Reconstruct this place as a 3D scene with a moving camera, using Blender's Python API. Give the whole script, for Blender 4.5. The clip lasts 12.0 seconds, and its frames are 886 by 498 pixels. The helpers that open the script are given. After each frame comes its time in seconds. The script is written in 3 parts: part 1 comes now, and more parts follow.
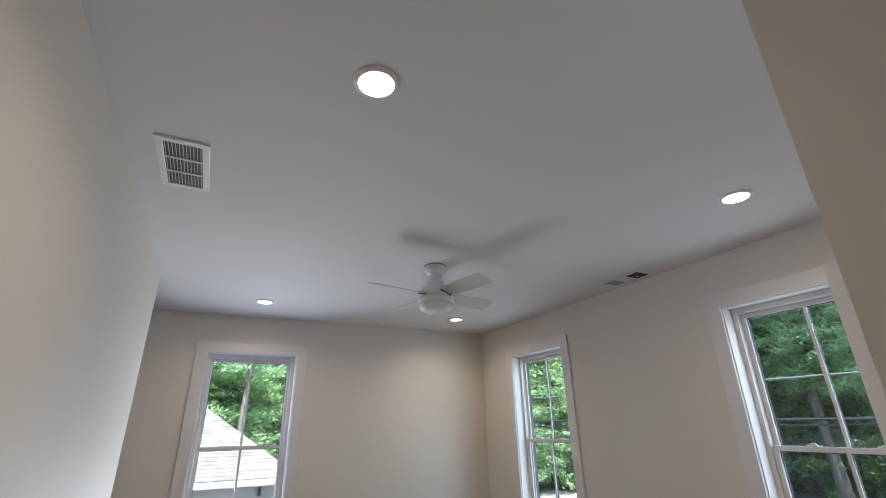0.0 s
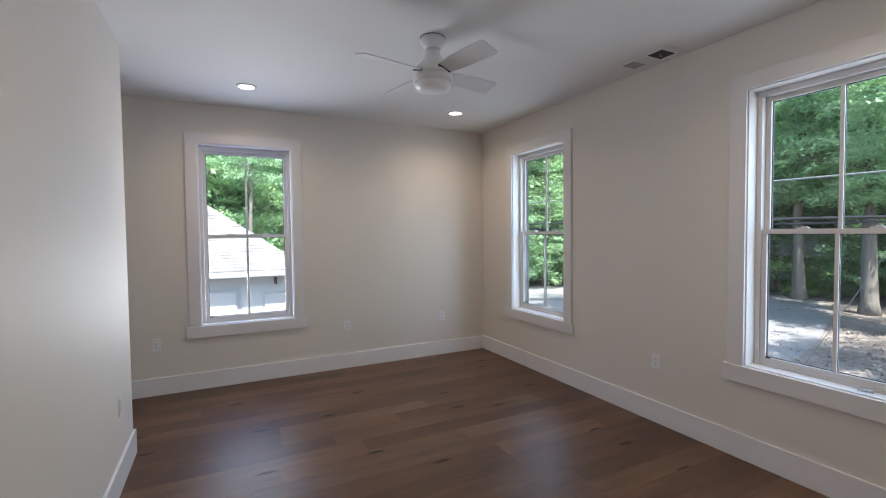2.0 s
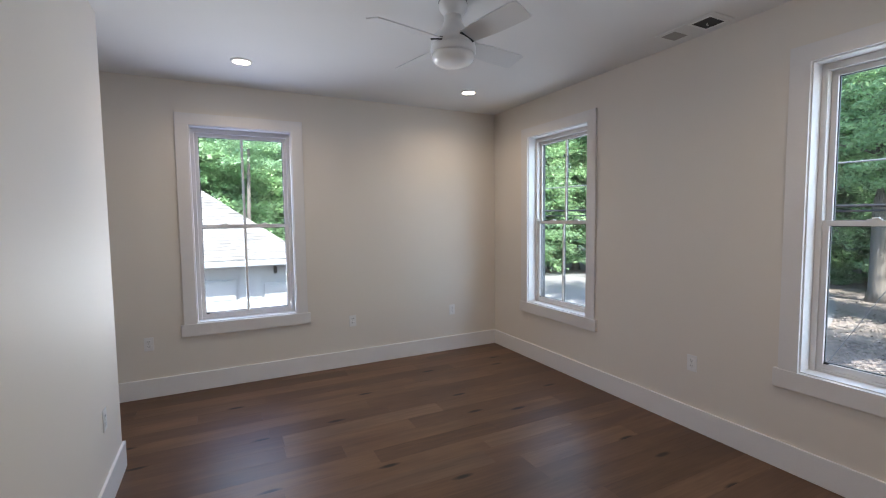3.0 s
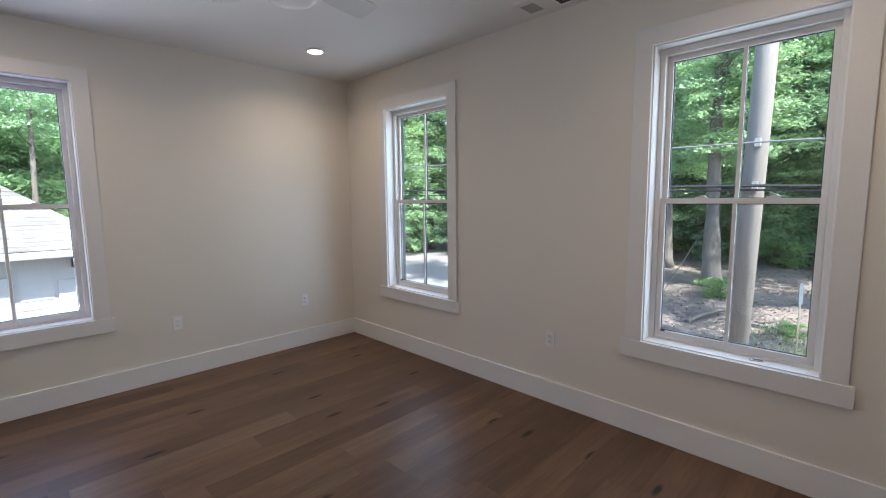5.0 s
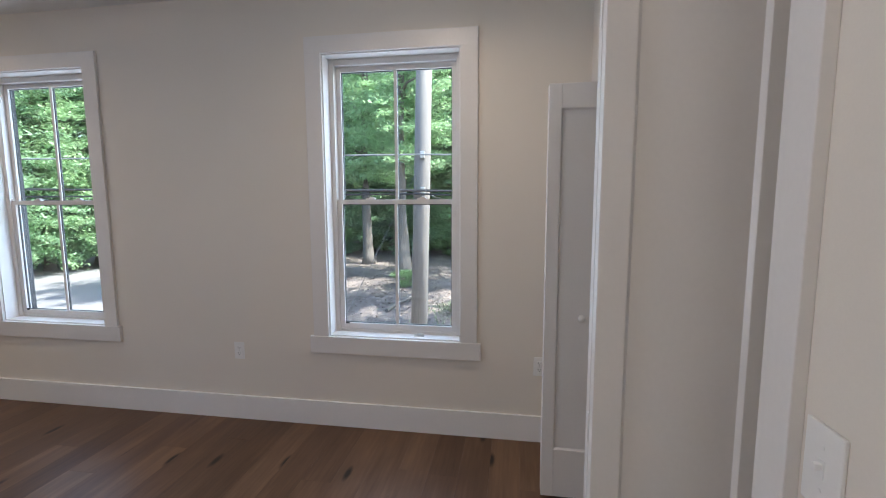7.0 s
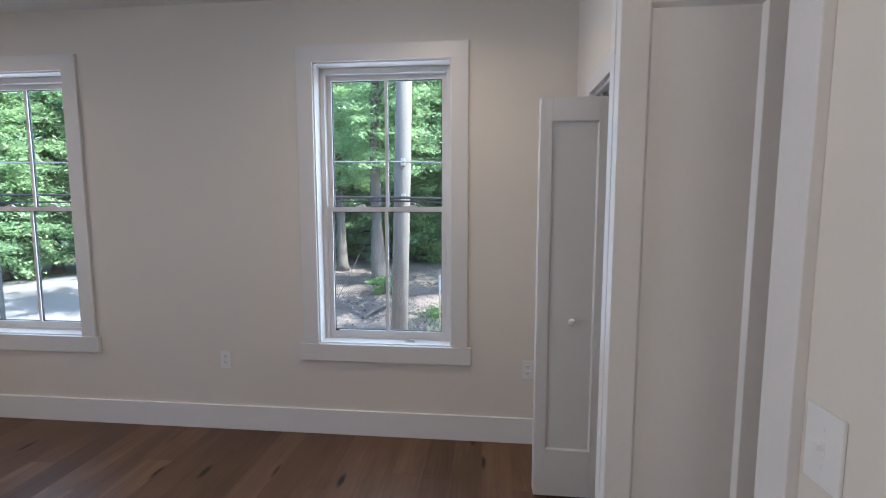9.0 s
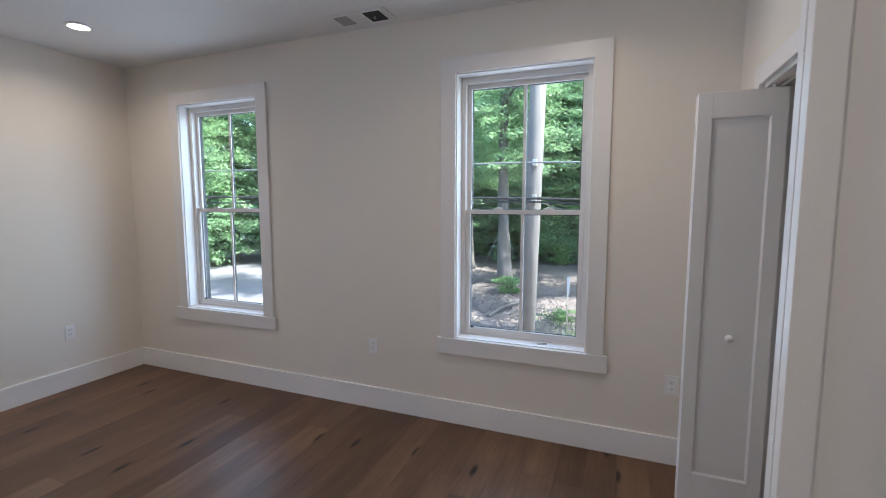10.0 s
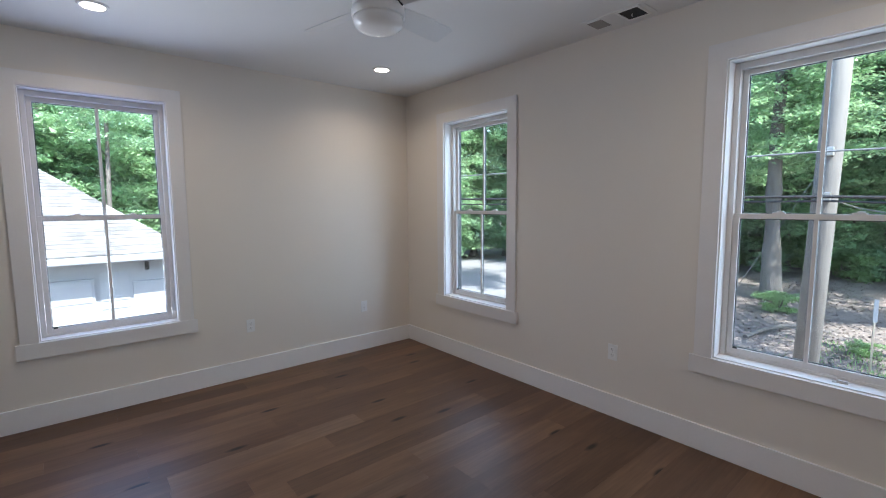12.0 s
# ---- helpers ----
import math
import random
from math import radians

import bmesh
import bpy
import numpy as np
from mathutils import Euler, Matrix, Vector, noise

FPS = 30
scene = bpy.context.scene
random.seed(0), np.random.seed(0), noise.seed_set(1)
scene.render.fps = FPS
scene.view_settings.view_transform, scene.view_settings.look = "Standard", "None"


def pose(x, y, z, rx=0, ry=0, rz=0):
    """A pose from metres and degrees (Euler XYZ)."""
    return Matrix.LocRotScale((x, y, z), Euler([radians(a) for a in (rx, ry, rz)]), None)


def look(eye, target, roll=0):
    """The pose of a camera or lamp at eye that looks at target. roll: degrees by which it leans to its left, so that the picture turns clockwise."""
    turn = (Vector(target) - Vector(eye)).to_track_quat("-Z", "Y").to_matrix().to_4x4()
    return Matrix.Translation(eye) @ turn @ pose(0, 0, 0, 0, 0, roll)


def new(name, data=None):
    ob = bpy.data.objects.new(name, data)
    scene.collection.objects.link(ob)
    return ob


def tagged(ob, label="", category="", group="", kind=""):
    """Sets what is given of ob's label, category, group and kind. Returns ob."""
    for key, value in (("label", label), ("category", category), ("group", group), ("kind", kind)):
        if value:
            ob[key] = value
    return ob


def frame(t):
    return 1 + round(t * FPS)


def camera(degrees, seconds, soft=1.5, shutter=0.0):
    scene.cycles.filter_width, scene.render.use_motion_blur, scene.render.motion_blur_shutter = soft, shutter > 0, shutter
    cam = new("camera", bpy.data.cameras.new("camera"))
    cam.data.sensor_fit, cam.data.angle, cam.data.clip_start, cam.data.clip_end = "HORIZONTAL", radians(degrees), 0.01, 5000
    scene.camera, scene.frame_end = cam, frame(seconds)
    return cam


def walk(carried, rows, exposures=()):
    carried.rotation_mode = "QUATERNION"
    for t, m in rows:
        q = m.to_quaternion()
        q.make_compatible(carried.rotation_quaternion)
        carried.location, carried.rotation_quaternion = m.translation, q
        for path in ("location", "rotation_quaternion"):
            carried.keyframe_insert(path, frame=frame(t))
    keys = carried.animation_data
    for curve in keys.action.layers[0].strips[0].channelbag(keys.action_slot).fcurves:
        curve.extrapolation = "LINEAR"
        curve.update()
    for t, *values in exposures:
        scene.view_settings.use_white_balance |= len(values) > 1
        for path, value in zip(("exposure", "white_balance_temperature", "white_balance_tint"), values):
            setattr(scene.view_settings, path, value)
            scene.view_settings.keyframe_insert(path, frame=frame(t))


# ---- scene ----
cam = camera(89.8, 12.0, 1.1)
PATH = [
    (0, (-0.171, 0.102, 1.652), (0.67, 1.762, 2.385), -1.2),
    (0.5, (-0.145, 0.144, 1.594), (0.733, 1.885, 2.042), -1.0),
    (1, (-0.106, 0.183, 1.544), (0.785, 1.961, 1.753), -0.7),
    (1.5, (-0.083, 0.211, 1.5), (0.815, 1.998, 1.525), -0.7),
    (2, (-0.071, 0.276, 1.488), (0.822, 2.065, 1.414), -0.6),
    (2.5, (-0.067, 0.444, 1.511), (0.823, 2.231, 1.399), -0.5),
    (2.7, (-0.061, 0.512, 1.525), (0.828, 2.299, 1.401), -0.6),
    (4.3, (0.09, 0.928, 1.517), (1.159, 2.604, 1.305), -1.1),
    (4.5, (0.12, 0.933, 1.509), (1.271, 2.554, 1.291), -0.8),
    (5, (0.155, 0.915, 1.508), (1.557, 2.322, 1.278), -0.6),
    (5.5, (0.175, 0.889, 1.506), (1.811, 2.015, 1.27), -0.3),
    (6, (0.209, 0.84, 1.49), (2.018, 1.662, 1.262), -0.2),
    (6.5, (0.238, 0.809, 1.484), (2.154, 1.337, 1.262), -0.2),
    (7, (0.261, 0.776, 1.492), (2.224, 1.089, 1.267), -0.2),
    (7.2, (0.265, 0.769, 1.491), (2.237, 1.022, 1.27), -0.3),
    (8.8, (0.206, 0.867, 1.499), (2.192, 0.99, 1.304), -0.0),
    (9, (0.194, 0.878, 1.5), (2.175, 1.07, 1.304), -0.0),
    (9.5, (0.164, 0.889, 1.51), (2.102, 1.34, 1.313), 0.0),
    (10, (0.116, 0.93, 1.524), (1.966, 1.661, 1.324), -0.0),
    (10.5, (0.075, 0.95, 1.533), (1.784, 1.967, 1.329), -0.1),
    (11, (0.034, 0.97, 1.557), (1.583, 2.217, 1.344), -0.4),
    (11.5, (-0.008, 0.977, 1.554), (1.381, 2.401, 1.349), -0.5),
    (12, (-0.032, 0.974, 1.554), (1.244, 2.502, 1.354), -0.4),
]
EXPO = [  # seconds, stops, kelvin, tint
    (0.0, 2.38, 6500, 8), (1.5, 2.33, 6500, 9), (2.0, 2.48, 6500, 10), (2.5, 2.52, 6500, 10), (4.5, 2.54, 6450, 10), (5.0, 2.44, 6500, 10), (5.5, 2.60, 6500, 10),
    (7.0, 2.60, 6350, 10), (9.5, 2.58, 6100, 10), (11.0, 2.62, 6200, 9), (12.0, 2.44, 6120, 9),
]
walk(cam, [(t, look(eye, target, roll)) for t, eye, target, roll in PATH], EXPO)

# ---- light ----
SUN_EL, SUN_AZ = 57.0, 185.0          # azimuth from +y, clockwise: the sun stands behind the hall
world = bpy.data.worlds.new("sky")
scene.world = world
world.use_nodes = True
wn = world.node_tree
sky = wn.nodes.new("ShaderNodeTexSky")
sky.sky_type = "NISHITA"
sky.sun_disc = False
sky.sun_elevation, sky.sun_rotation = radians(SUN_EL), radians(SUN_AZ)
wn.nodes["Background"].inputs["Strength"].default_value = 0.15
wn.links.new(sky.outputs[0], wn.nodes["Background"].inputs["Color"])


def lamp(name, kind, m, energy, color, size=0.1, size_y=None, angle=0.5, spread=180):
    d = bpy.data.lights.new(name, kind)
    d.energy, d.color = energy, color
    if kind == "AREA":
        d.shape = "RECTANGLE" if size_y else "DISK"
        d.size = size
        if size_y:
            d.size_y = size_y
        d.spread = radians(spread)
    if kind == "SUN":
        d.angle = radians(angle)
    ob = new(name, d)
    ob.matrix_world = m
    return ob


sx, sy = math.sin(radians(SUN_AZ)) * math.cos(radians(SUN_EL)), math.cos(radians(SUN_AZ)) * math.cos(radians(SUN_EL))
lamp("sun", "SUN", look((sx * 40, sy * 40, 40 * math.sin(radians(SUN_EL))), (0, 0, 0)), 3.7, (1.0, 0.95, 0.88))

WIN_Z0, WIN_Z1 = 0.605, 2.37
WARM = (1.0, 0.81, 0.64)
DOWNLIGHTS = [(0.155, 4.41), (2.158, 4.42), (0.180, 1.27), (2.157, 1.27)]
for lx, ly in DOWNLIGHTS:
    lamp("downlight_beam", "AREA", look((lx, ly, 2.728), (lx, ly, 0)), 0.80, WARM, 0.12, spread=150)

# daylight through the three window openings: each lamp fills the opening just outside the glass
SKYLIGHT = (0.52, 0.72, 1.0)
BLUE_SKY = (0.38, 0.52, 1.0)
for wx, wy, target, watts, tint in ((0.172, 5.345, (0.172, 0.0, 1.3), 2.3, BLUE_SKY), (3.135, 4.046, (0.0, 4.046, 1.3), 1.7, SKYLIGHT), (3.135, 1.519, (0.0, 1.519, 1.3), 1.6, SKYLIGHT)):
    lamp("window_daylight", "AREA", look((wx, wy, 1.49), target), watts, tint, 0.80, 1.70)
# light thrown up through the north window by the sunlit paving below it
lamp("window_ground_light", "AREA", look((0.172, 5.36, 0.98), (0.172, 0.0, 3.4)), 2.4, (0.92, 0.97, 1.0), 0.80, 0.75, spread=105)

# ---- materials ----


def mat(name, base, rough=0.5, metal=0.0, var=0.08, scale=6.0, fine=120.0, bump=0.05, dist=0.002, spec=0.5, island=0.0, obj=0.0, coat=0.0, stretch=(1, 1, 1)):
    """A surface with two scales of variation, fine relief, and a little difference from piece to piece."""
    m = bpy.data.materials.new(name)
    m.use_nodes = True
    t = m.node_tree
    p = t.nodes["Principled BSDF"]
    p.inputs["Roughness"].default_value, p.inputs["Metallic"].default_value = rough, metal
    p.inputs["Specular IOR Level"].default_value = spec
    p.inputs["Coat Weight"].default_value = coat
    co = t.nodes.new("ShaderNodeTexCoord")
    mp = t.nodes.new("ShaderNodeMapping")
    mp.inputs["Scale"].default_value = stretch
    t.links.new(co.outputs["Object"], mp.inputs["Vector"])
    big, small = t.nodes.new("ShaderNodeTexNoise"), t.nodes.new("ShaderNodeTexNoise")
    for n, s in ((big, scale), (small, fine)):
        n.inputs["Scale"].default_value = s
        n.inputs["Detail"].default_value = 4
        t.links.new(mp.outputs[0], n.inputs["Vector"])
    mix = t.nodes.new("ShaderNodeMath")
    mix.operation = "ADD"
    t.links.new(big.outputs[0], mix.inputs[0])
    t.links.new(small.outputs[0], mix.inputs[1])
    last = mix.outputs[0]
    for amount, kind in ((island, "g"), (obj, "o")):
        if amount:
            src = t.nodes.new("ShaderNodeNewGeometry" if kind == "g" else "ShaderNodeObjectInfo").outputs["Random Per Island" if kind == "g" else "Random"]
            mu = t.nodes.new("ShaderNodeMath")
            mu.operation = "MULTIPLY_ADD"
            t.links.new(src, mu.inputs[0])
            mu.inputs[1].default_value = amount / max(var, 1e-3)
            t.links.new(last, mu.inputs[2])
            last = mu.outputs[0]
    shift = (island + obj) / max(var, 1e-3)
    rng = t.nodes.new("ShaderNodeMapRange")
    rng.inputs["From Min"].default_value, rng.inputs["From Max"].default_value = 0.6, 1.4 + shift
    rng.inputs["To Min"].default_value, rng.inputs["To Max"].default_value = 1 - var - (island + obj) / 2, 1 + var + (island + obj) / 2
    t.links.new(last, rng.inputs["Value"])
    hsv = t.nodes.new("ShaderNodeHueSaturation")
    hsv.inputs["Color"].default_value = (*base, 1)
    t.links.new(rng.outputs[0], hsv.inputs["Value"])
    t.links.new(hsv.outputs[0], p.inputs["Base Color"])
    if bump:
        b = t.nodes.new("ShaderNodeBump")
        b.inputs["Strength"].default_value, b.inputs["Distance"].default_value = bump, dist
        t.links.new(small.outputs[0], b.inputs["Height"])
        t.links.new(b.outputs[0], p.inputs["Normal"])
    return m


def glow(name, color, strength):
    m = bpy.data.materials.new(name)
    m.use_nodes = True
    p = m.node_tree.nodes["Principled BSDF"]
    p.inputs["Base Color"].default_value = (0.8, 0.8, 0.8, 1)
    p.inputs["Emission Color"].default_value = (*color, 1)
    p.inputs["Emission Strength"].default_value = strength
    return m


def pane_glass():
    m = bpy.data.materials.new("window_glass")
    m.use_nodes = True
    t = m.node_tree
    t.nodes.remove(t.nodes["Principled BSDF"])
    clear, gloss, mix = (t.nodes.new("ShaderNode" + k) for k in ("BsdfTransparent", "BsdfGlossy", "MixShader"))
    clear.inputs[0].default_value = (0.95, 0.97, 0.96, 1)
    gloss.inputs["Roughness"].default_value = 0.01
    mix.inputs[0].default_value = 0.03
    t.links.new(clear.outputs[0], mix.inputs[1])
    t.links.new(gloss.outputs[0], mix.inputs[2])
    t.links.new(mix.outputs[0], t.nodes["Material Output"].inputs[0])
    return m


def oak(name="stained_oak", tint=(1.0, 1.0, 1.0)):
    """Brown-stained oak: long grain, darker streaks, round knots; each plank differs."""
    m = bpy.data.materials.new(name)
    m.use_nodes = True
    t = m.node_tree
    N, L = t.nodes.new, t.links.new
    p = t.nodes["Principled BSDF"]
    co, info = N("ShaderNodeTexCoord"), N("ShaderNodeObjectInfo")
    off = N("ShaderNodeVectorMath")
    off.operation = "MULTIPLY_ADD"
    L(info.outputs["Random"], off.inputs[0])
    off.inputs[1].default_value = (37, 91, 13)
    L(co.outputs["Object"], off.inputs[2])

    def noise_at(scale, stretch, detail=5, rough=0.6):
        mp, n = N("ShaderNodeMapping"), N("ShaderNodeTexNoise")
        mp.inputs["Scale"].default_value = stretch
        L(off.outputs[0], mp.inputs["Vector"])
        L(mp.outputs[0], n.inputs["Vector"])
        n.inputs["Scale"].default_value, n.inputs["Detail"].default_value, n.inputs["Roughness"].default_value = scale, detail, rough
        return n.outputs[0]

    grain, streak, cloud = noise_at(60, (0.05, 1, 1)), noise_at(14, (0.12, 1, 1)), noise_at(2.2, (0.5, 1, 1), 3)
    mp, vor = N("ShaderNodeMapping"), N("ShaderNodeTexVoronoi")
    mp.inputs["Scale"].default_value = (0.55, 1.9, 1)
    L(off.outputs[0], mp.inputs["Vector"])
    L(mp.outputs[0], vor.inputs["Vector"])
    vor.voronoi_dimensions = "2D"
    vor.inputs["Scale"].default_value = 1.5
    knot = N("ShaderNodeMapRange")
    knot.inputs["From Min"].default_value, knot.inputs["From Max"].default_value = 0.026, 0.068
    L(vor.outputs["Distance"], knot.inputs["Value"])

    def math_node(op, a, b):
        n = N("ShaderNodeMath")
        n.operation = op
        for i, v in enumerate((a, b)):
            if isinstance(v, (int, float)):
                n.inputs[i].default_value = v
            else:
                L(v, n.inputs[i])
        return n.outputs[0]

    s = math_node("ADD", math_node("MULTIPLY", grain, 0.34), math_node("MULTIPLY", streak, 0.48))
    s = math_node("ADD", s, math_node("MULTIPLY", cloud, 0.48))
    s = math_node("ADD", s, math_node("MULTIPLY", info.outputs["Random"], 0.22))
    ramp = N("ShaderNodeValToRGB")
    L(s, ramp.inputs[0])
    e = ramp.color_ramp.elements
    e[0].position, e[0].color = 0.46, (0.070 * tint[0], 0.037 * tint[1], 0.021 * tint[2], 1)
    e[1].position, e[1].color = 1.0, (0.215 * tint[0], 0.122 * tint[1], 0.068 * tint[2], 1)
    mid = e.new(0.72)
    mid.color = (0.126 * tint[0], 0.068 * tint[1], 0.038 * tint[2], 1)
    mix = N("ShaderNodeMixRGB")
    mix.inputs[1].default_value = (0.012, 0.007, 0.005, 1)
    L(knot.outputs[0], mix.inputs[0])
    L(ramp.outputs[0], mix.inputs[2])
    L(mix.outputs[0], p.inputs["Base Color"])
    rr = N("ShaderNodeMapRange")
    rr.inputs["To Min"].default_value, rr.inputs["To Max"].default_value = 0.33, 0.48
    L(streak, rr.inputs["Value"])
    L(rr.outputs[0], p.inputs["Roughness"])
    p.inputs["Specular IOR Level"].default_value = 0.29
    b = N("ShaderNodeBump")
    b.inputs["Strength"].default_value, b.inputs["Distance"].default_value = 0.12, 0.001
    L(grain, b.inputs["Height"])
    L(b.outputs[0], p.inputs["Normal"])
    return m


WALL = mat("warm_white_wall_paint", (0.80, 0.745, 0.67), 0.6, var=0.02, scale=1.3, fine=260, bump=0.10, dist=0.0008, spec=0.16)
CEIL = mat("white_ceiling_paint", (0.775, 0.765, 0.75), 0.8, var=0.02, scale=1.1, fine=200, bump=0.08, dist=0.0008, spec=0.2)
TRIM = mat("white_trim_paint", (0.80, 0.775, 0.755), 0.33, var=0.02, scale=5, fine=90, bump=0.04, dist=0.0006)
BASEWHITE = mat("white_baseboard_paint", (0.875, 0.86, 0.845), 0.33, var=0.02, scale=5, fine=90, bump=0.04, dist=0.0006)
VINYL = mat("white_vinyl", (0.72, 0.69, 0.665), 0.30, var=0.015, scale=8, fine=150, bump=0.02, dist=0.0004)
PLASTIC = mat("white_plastic", (0.86, 0.85, 0.83), 0.30, var=0.015, scale=20, fine=300, bump=0.01, dist=0.0003)
FANWHITE = mat("white_enamel", (0.82, 0.82, 0.82), 0.28, var=0.015, scale=9, fine=150, bump=0.01, dist=0.0003)
# white darkened for the blades: the shade on their undersides is in the colour
BLADESHADE = mat("matt_white_blade_shaded", (0.70, 0.70, 0.70), 0.45, var=0.02, scale=9, fine=150, bump=0.01, dist=0.0003)
FROST = mat("frosted_white_glass", (0.88, 0.88, 0.88), 0.25, var=0.01, scale=9, fine=150, bump=0.0)
DARK = mat("dark_slot", (0.02, 0.02, 0.02), 0.6, var=0.1, bump=0.02)
STEEL = mat("satin_nickel", (0.62, 0.60, 0.57), 0.3, 1.0, var=0.05, bump=0.02)
GLASS = pane_glass()
OAK = oak()
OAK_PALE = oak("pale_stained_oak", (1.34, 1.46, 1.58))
SEAM = mat("floor_seam", (0.030, 0.016, 0.010), 0.7, var=0.2, bump=0.05)
LENS = glow("lit_lens", (1.0, 0.84, 0.70), 3.0)


def leafy(m, color, share=0.4):
    """Lets part of the light through a leaf."""
    t = m.node_tree
    p, out = t.nodes["Principled BSDF"], t.nodes["Material Output"]
    tr, mix = t.nodes.new("ShaderNodeBsdfTranslucent"), t.nodes.new("ShaderNodeMixShader")
    tr.inputs[0].default_value = (*color, 1)
    mix.inputs[0].default_value = share
    t.links.new(p.outputs[0], mix.inputs[1])
    t.links.new(tr.outputs[0], mix.inputs[2])
    t.links.new(mix.outputs[0], out.inputs[0])
    return m


BARK = mat("grey_bark", (0.125, 0.112, 0.102), 0.9, var=0.45, scale=3, fine=22, bump=0.9, dist=0.03, stretch=(1, 1, 0.25))
LEAF = mat("green_leaves", (0.18, 0.30, 0.18), 0.5, var=0.3, scale=0.35, fine=3.0, bump=0.0, island=0.7)
leafy(LEAF, (0.32, 0.52, 0.28))
FARLEAF = mat("deep_green_leaves", (0.14, 0.25, 0.16), 0.55, var=0.3, scale=0.25, fine=2.0, bump=0.0, island=0.6)
leafy(FARLEAF, (0.26, 0.44, 0.26))
YOUNGLEAF = mat("yellow_green_leaves", (0.17, 0.28, 0.12), 0.5, var=0.25, scale=0.8, fine=4.0, bump=0.0, island=0.6)
leafy(YOUNGLEAF, (0.33, 0.50, 0.20))
POLEWOOD = mat("weathered_pole_wood", (0.178, 0.169, 0.159), 0.85, var=0.3, scale=2, fine=40, bump=0.5, dist=0.006, stretch=(1, 1, 0.08))
CABLE = mat("black_cable", (0.016, 0.017, 0.020), 0.5, var=0.1, bump=0.02)
PALECABLE = mat("weathered_aluminium_cable", (0.16, 0.172, 0.185), 0.55, 0.2, var=0.1, bump=0.02)
LITTER = mat("leaf_litter", (0.150, 0.128, 0.118), 0.95, var=0.75, scale=0.8, fine=7, bump=0.8, dist=0.05)
DRYLEAF = mat("dry_fallen_leaves", (0.18, 0.148, 0.132), 0.9, var=0.3, scale=2, fine=9, bump=0.0, island=0.5)
ASPHALT = mat("worn_driveway", (0.16, 0.16, 0.17), 0.9, var=0.3, scale=0.7, fine=30, bump=0.4, dist=0.01)
SHINGLE = mat("pale_asphalt_shingle", (0.150, 0.147, 0.148), 0.9, var=0.12, scale=3, fine=60, bump=0.4, dist=0.004, island=0.55)
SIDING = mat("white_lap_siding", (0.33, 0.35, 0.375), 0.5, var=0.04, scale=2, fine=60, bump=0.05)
GREYTRIM = mat("blue_grey_gutter_paint", (0.30, 0.325, 0.36), 0.45, var=0.05, scale=3, fine=60, bump=0.03)
DARKPANE = mat("dark_window_pane", (0.20, 0.215, 0.25), 0.15, var=0.1, bump=0.0)
# lighter copy of the leaf green: sunlight on the crowns put into the colour
SUNLEAF = mat("leaves_lightened_as_sunlit", (0.22, 0.35, 0.19), 0.5, var=0.3, scale=0.4, fine=3.0, bump=0.0, island=0.7)
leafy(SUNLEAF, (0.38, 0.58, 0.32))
BLACKFRAME = mat("black_exterior_frame", (0.025, 0.028, 0.032), 0.4, var=0.1, bump=0.02)

# ---- mesh tools ----


def mesh_of(name, bm, material, smooth=False):
    me = bpy.data.meshes.new(name)
    bm.normal_update()
    bm.to_mesh(me)
    bm.free()
    for mm in material if isinstance(material, (list, tuple)) else [material]:
        me.materials.append(mm)
    if smooth:
        for f in me.polygons:
            f.use_smooth = True
    return me


def part(name, bm, material, parent=None, label="", at=None, smooth=False):
    """One bmesh as one object, under a thing or a part when a parent is given."""
    ob = new(name, mesh_of(name, bm, material, smooth))
    if parent:
        ob.parent = parent
    if at is not None:
        ob.matrix_basis = at
    if label:
        tagged(ob, label)
    return ob


def empty(name, m, label, category, group="", kind=""):
    ob = new(name)
    ob.empty_display_size = 0.1
    ob.matrix_basis = m
    return tagged(ob, label, category, group, kind)


def add_box(bm, x0, x1, y0, y1, z0, z1, bevel=0.0, m=None):
    r = bmesh.ops.create_cube(bm, size=1, matrix=Matrix.Translation(((x0 + x1) / 2, (y0 + y1) / 2, (z0 + z1) / 2)) @ Matrix.Diagonal((x1 - x0, y1 - y0, z1 - z0, 1)))
    vs = r["verts"]
    if bevel:
        es = list({e for v in vs for e in v.link_edges})
        out = bmesh.ops.bevel(bm, geom=es, offset=bevel, segments=2, affect="EDGES", profile=0.6)
        vs = list({v for f in out["faces"] for v in f.verts} | {v for v in vs if v.is_valid})
    if m:
        bmesh.ops.transform(bm, matrix=m, verts=vs)
    return bm


def box(x0, x1, y0, y1, z0, z1, bevel=0.0):
    return add_box(bmesh.new(), x0, x1, y0, y1, z0, z1, bevel)


def lathe(profile, seg=40, bm=None, m=None):
    """A body turned about z from (radius, height) pairs."""
    bm = bm or bmesh.new()
    rings = []
    for r, z in profile:
        if r < 1e-5:
            rings.append([bm.verts.new((0, 0, z))])
        else:
            rings.append([bm.verts.new((r * math.cos(2 * math.pi * i / seg), r * math.sin(2 * math.pi * i / seg), z)) for i in range(seg)])
    for a, b in zip(rings, rings[1:]):
        for i in range(seg):
            j = (i + 1) % seg
            f = [a[0], b[j], b[i]] if len(a) == 1 else [a[i], a[j], b[0]] if len(b) == 1 else [a[i], a[j], b[j], b[i]]
            bm.faces.new(f)
    if m:
        bmesh.ops.transform(bm, matrix=m, verts=[v for ring in rings for v in ring])
    bmesh.ops.recalc_face_normals(bm, faces=bm.faces)
    return bm


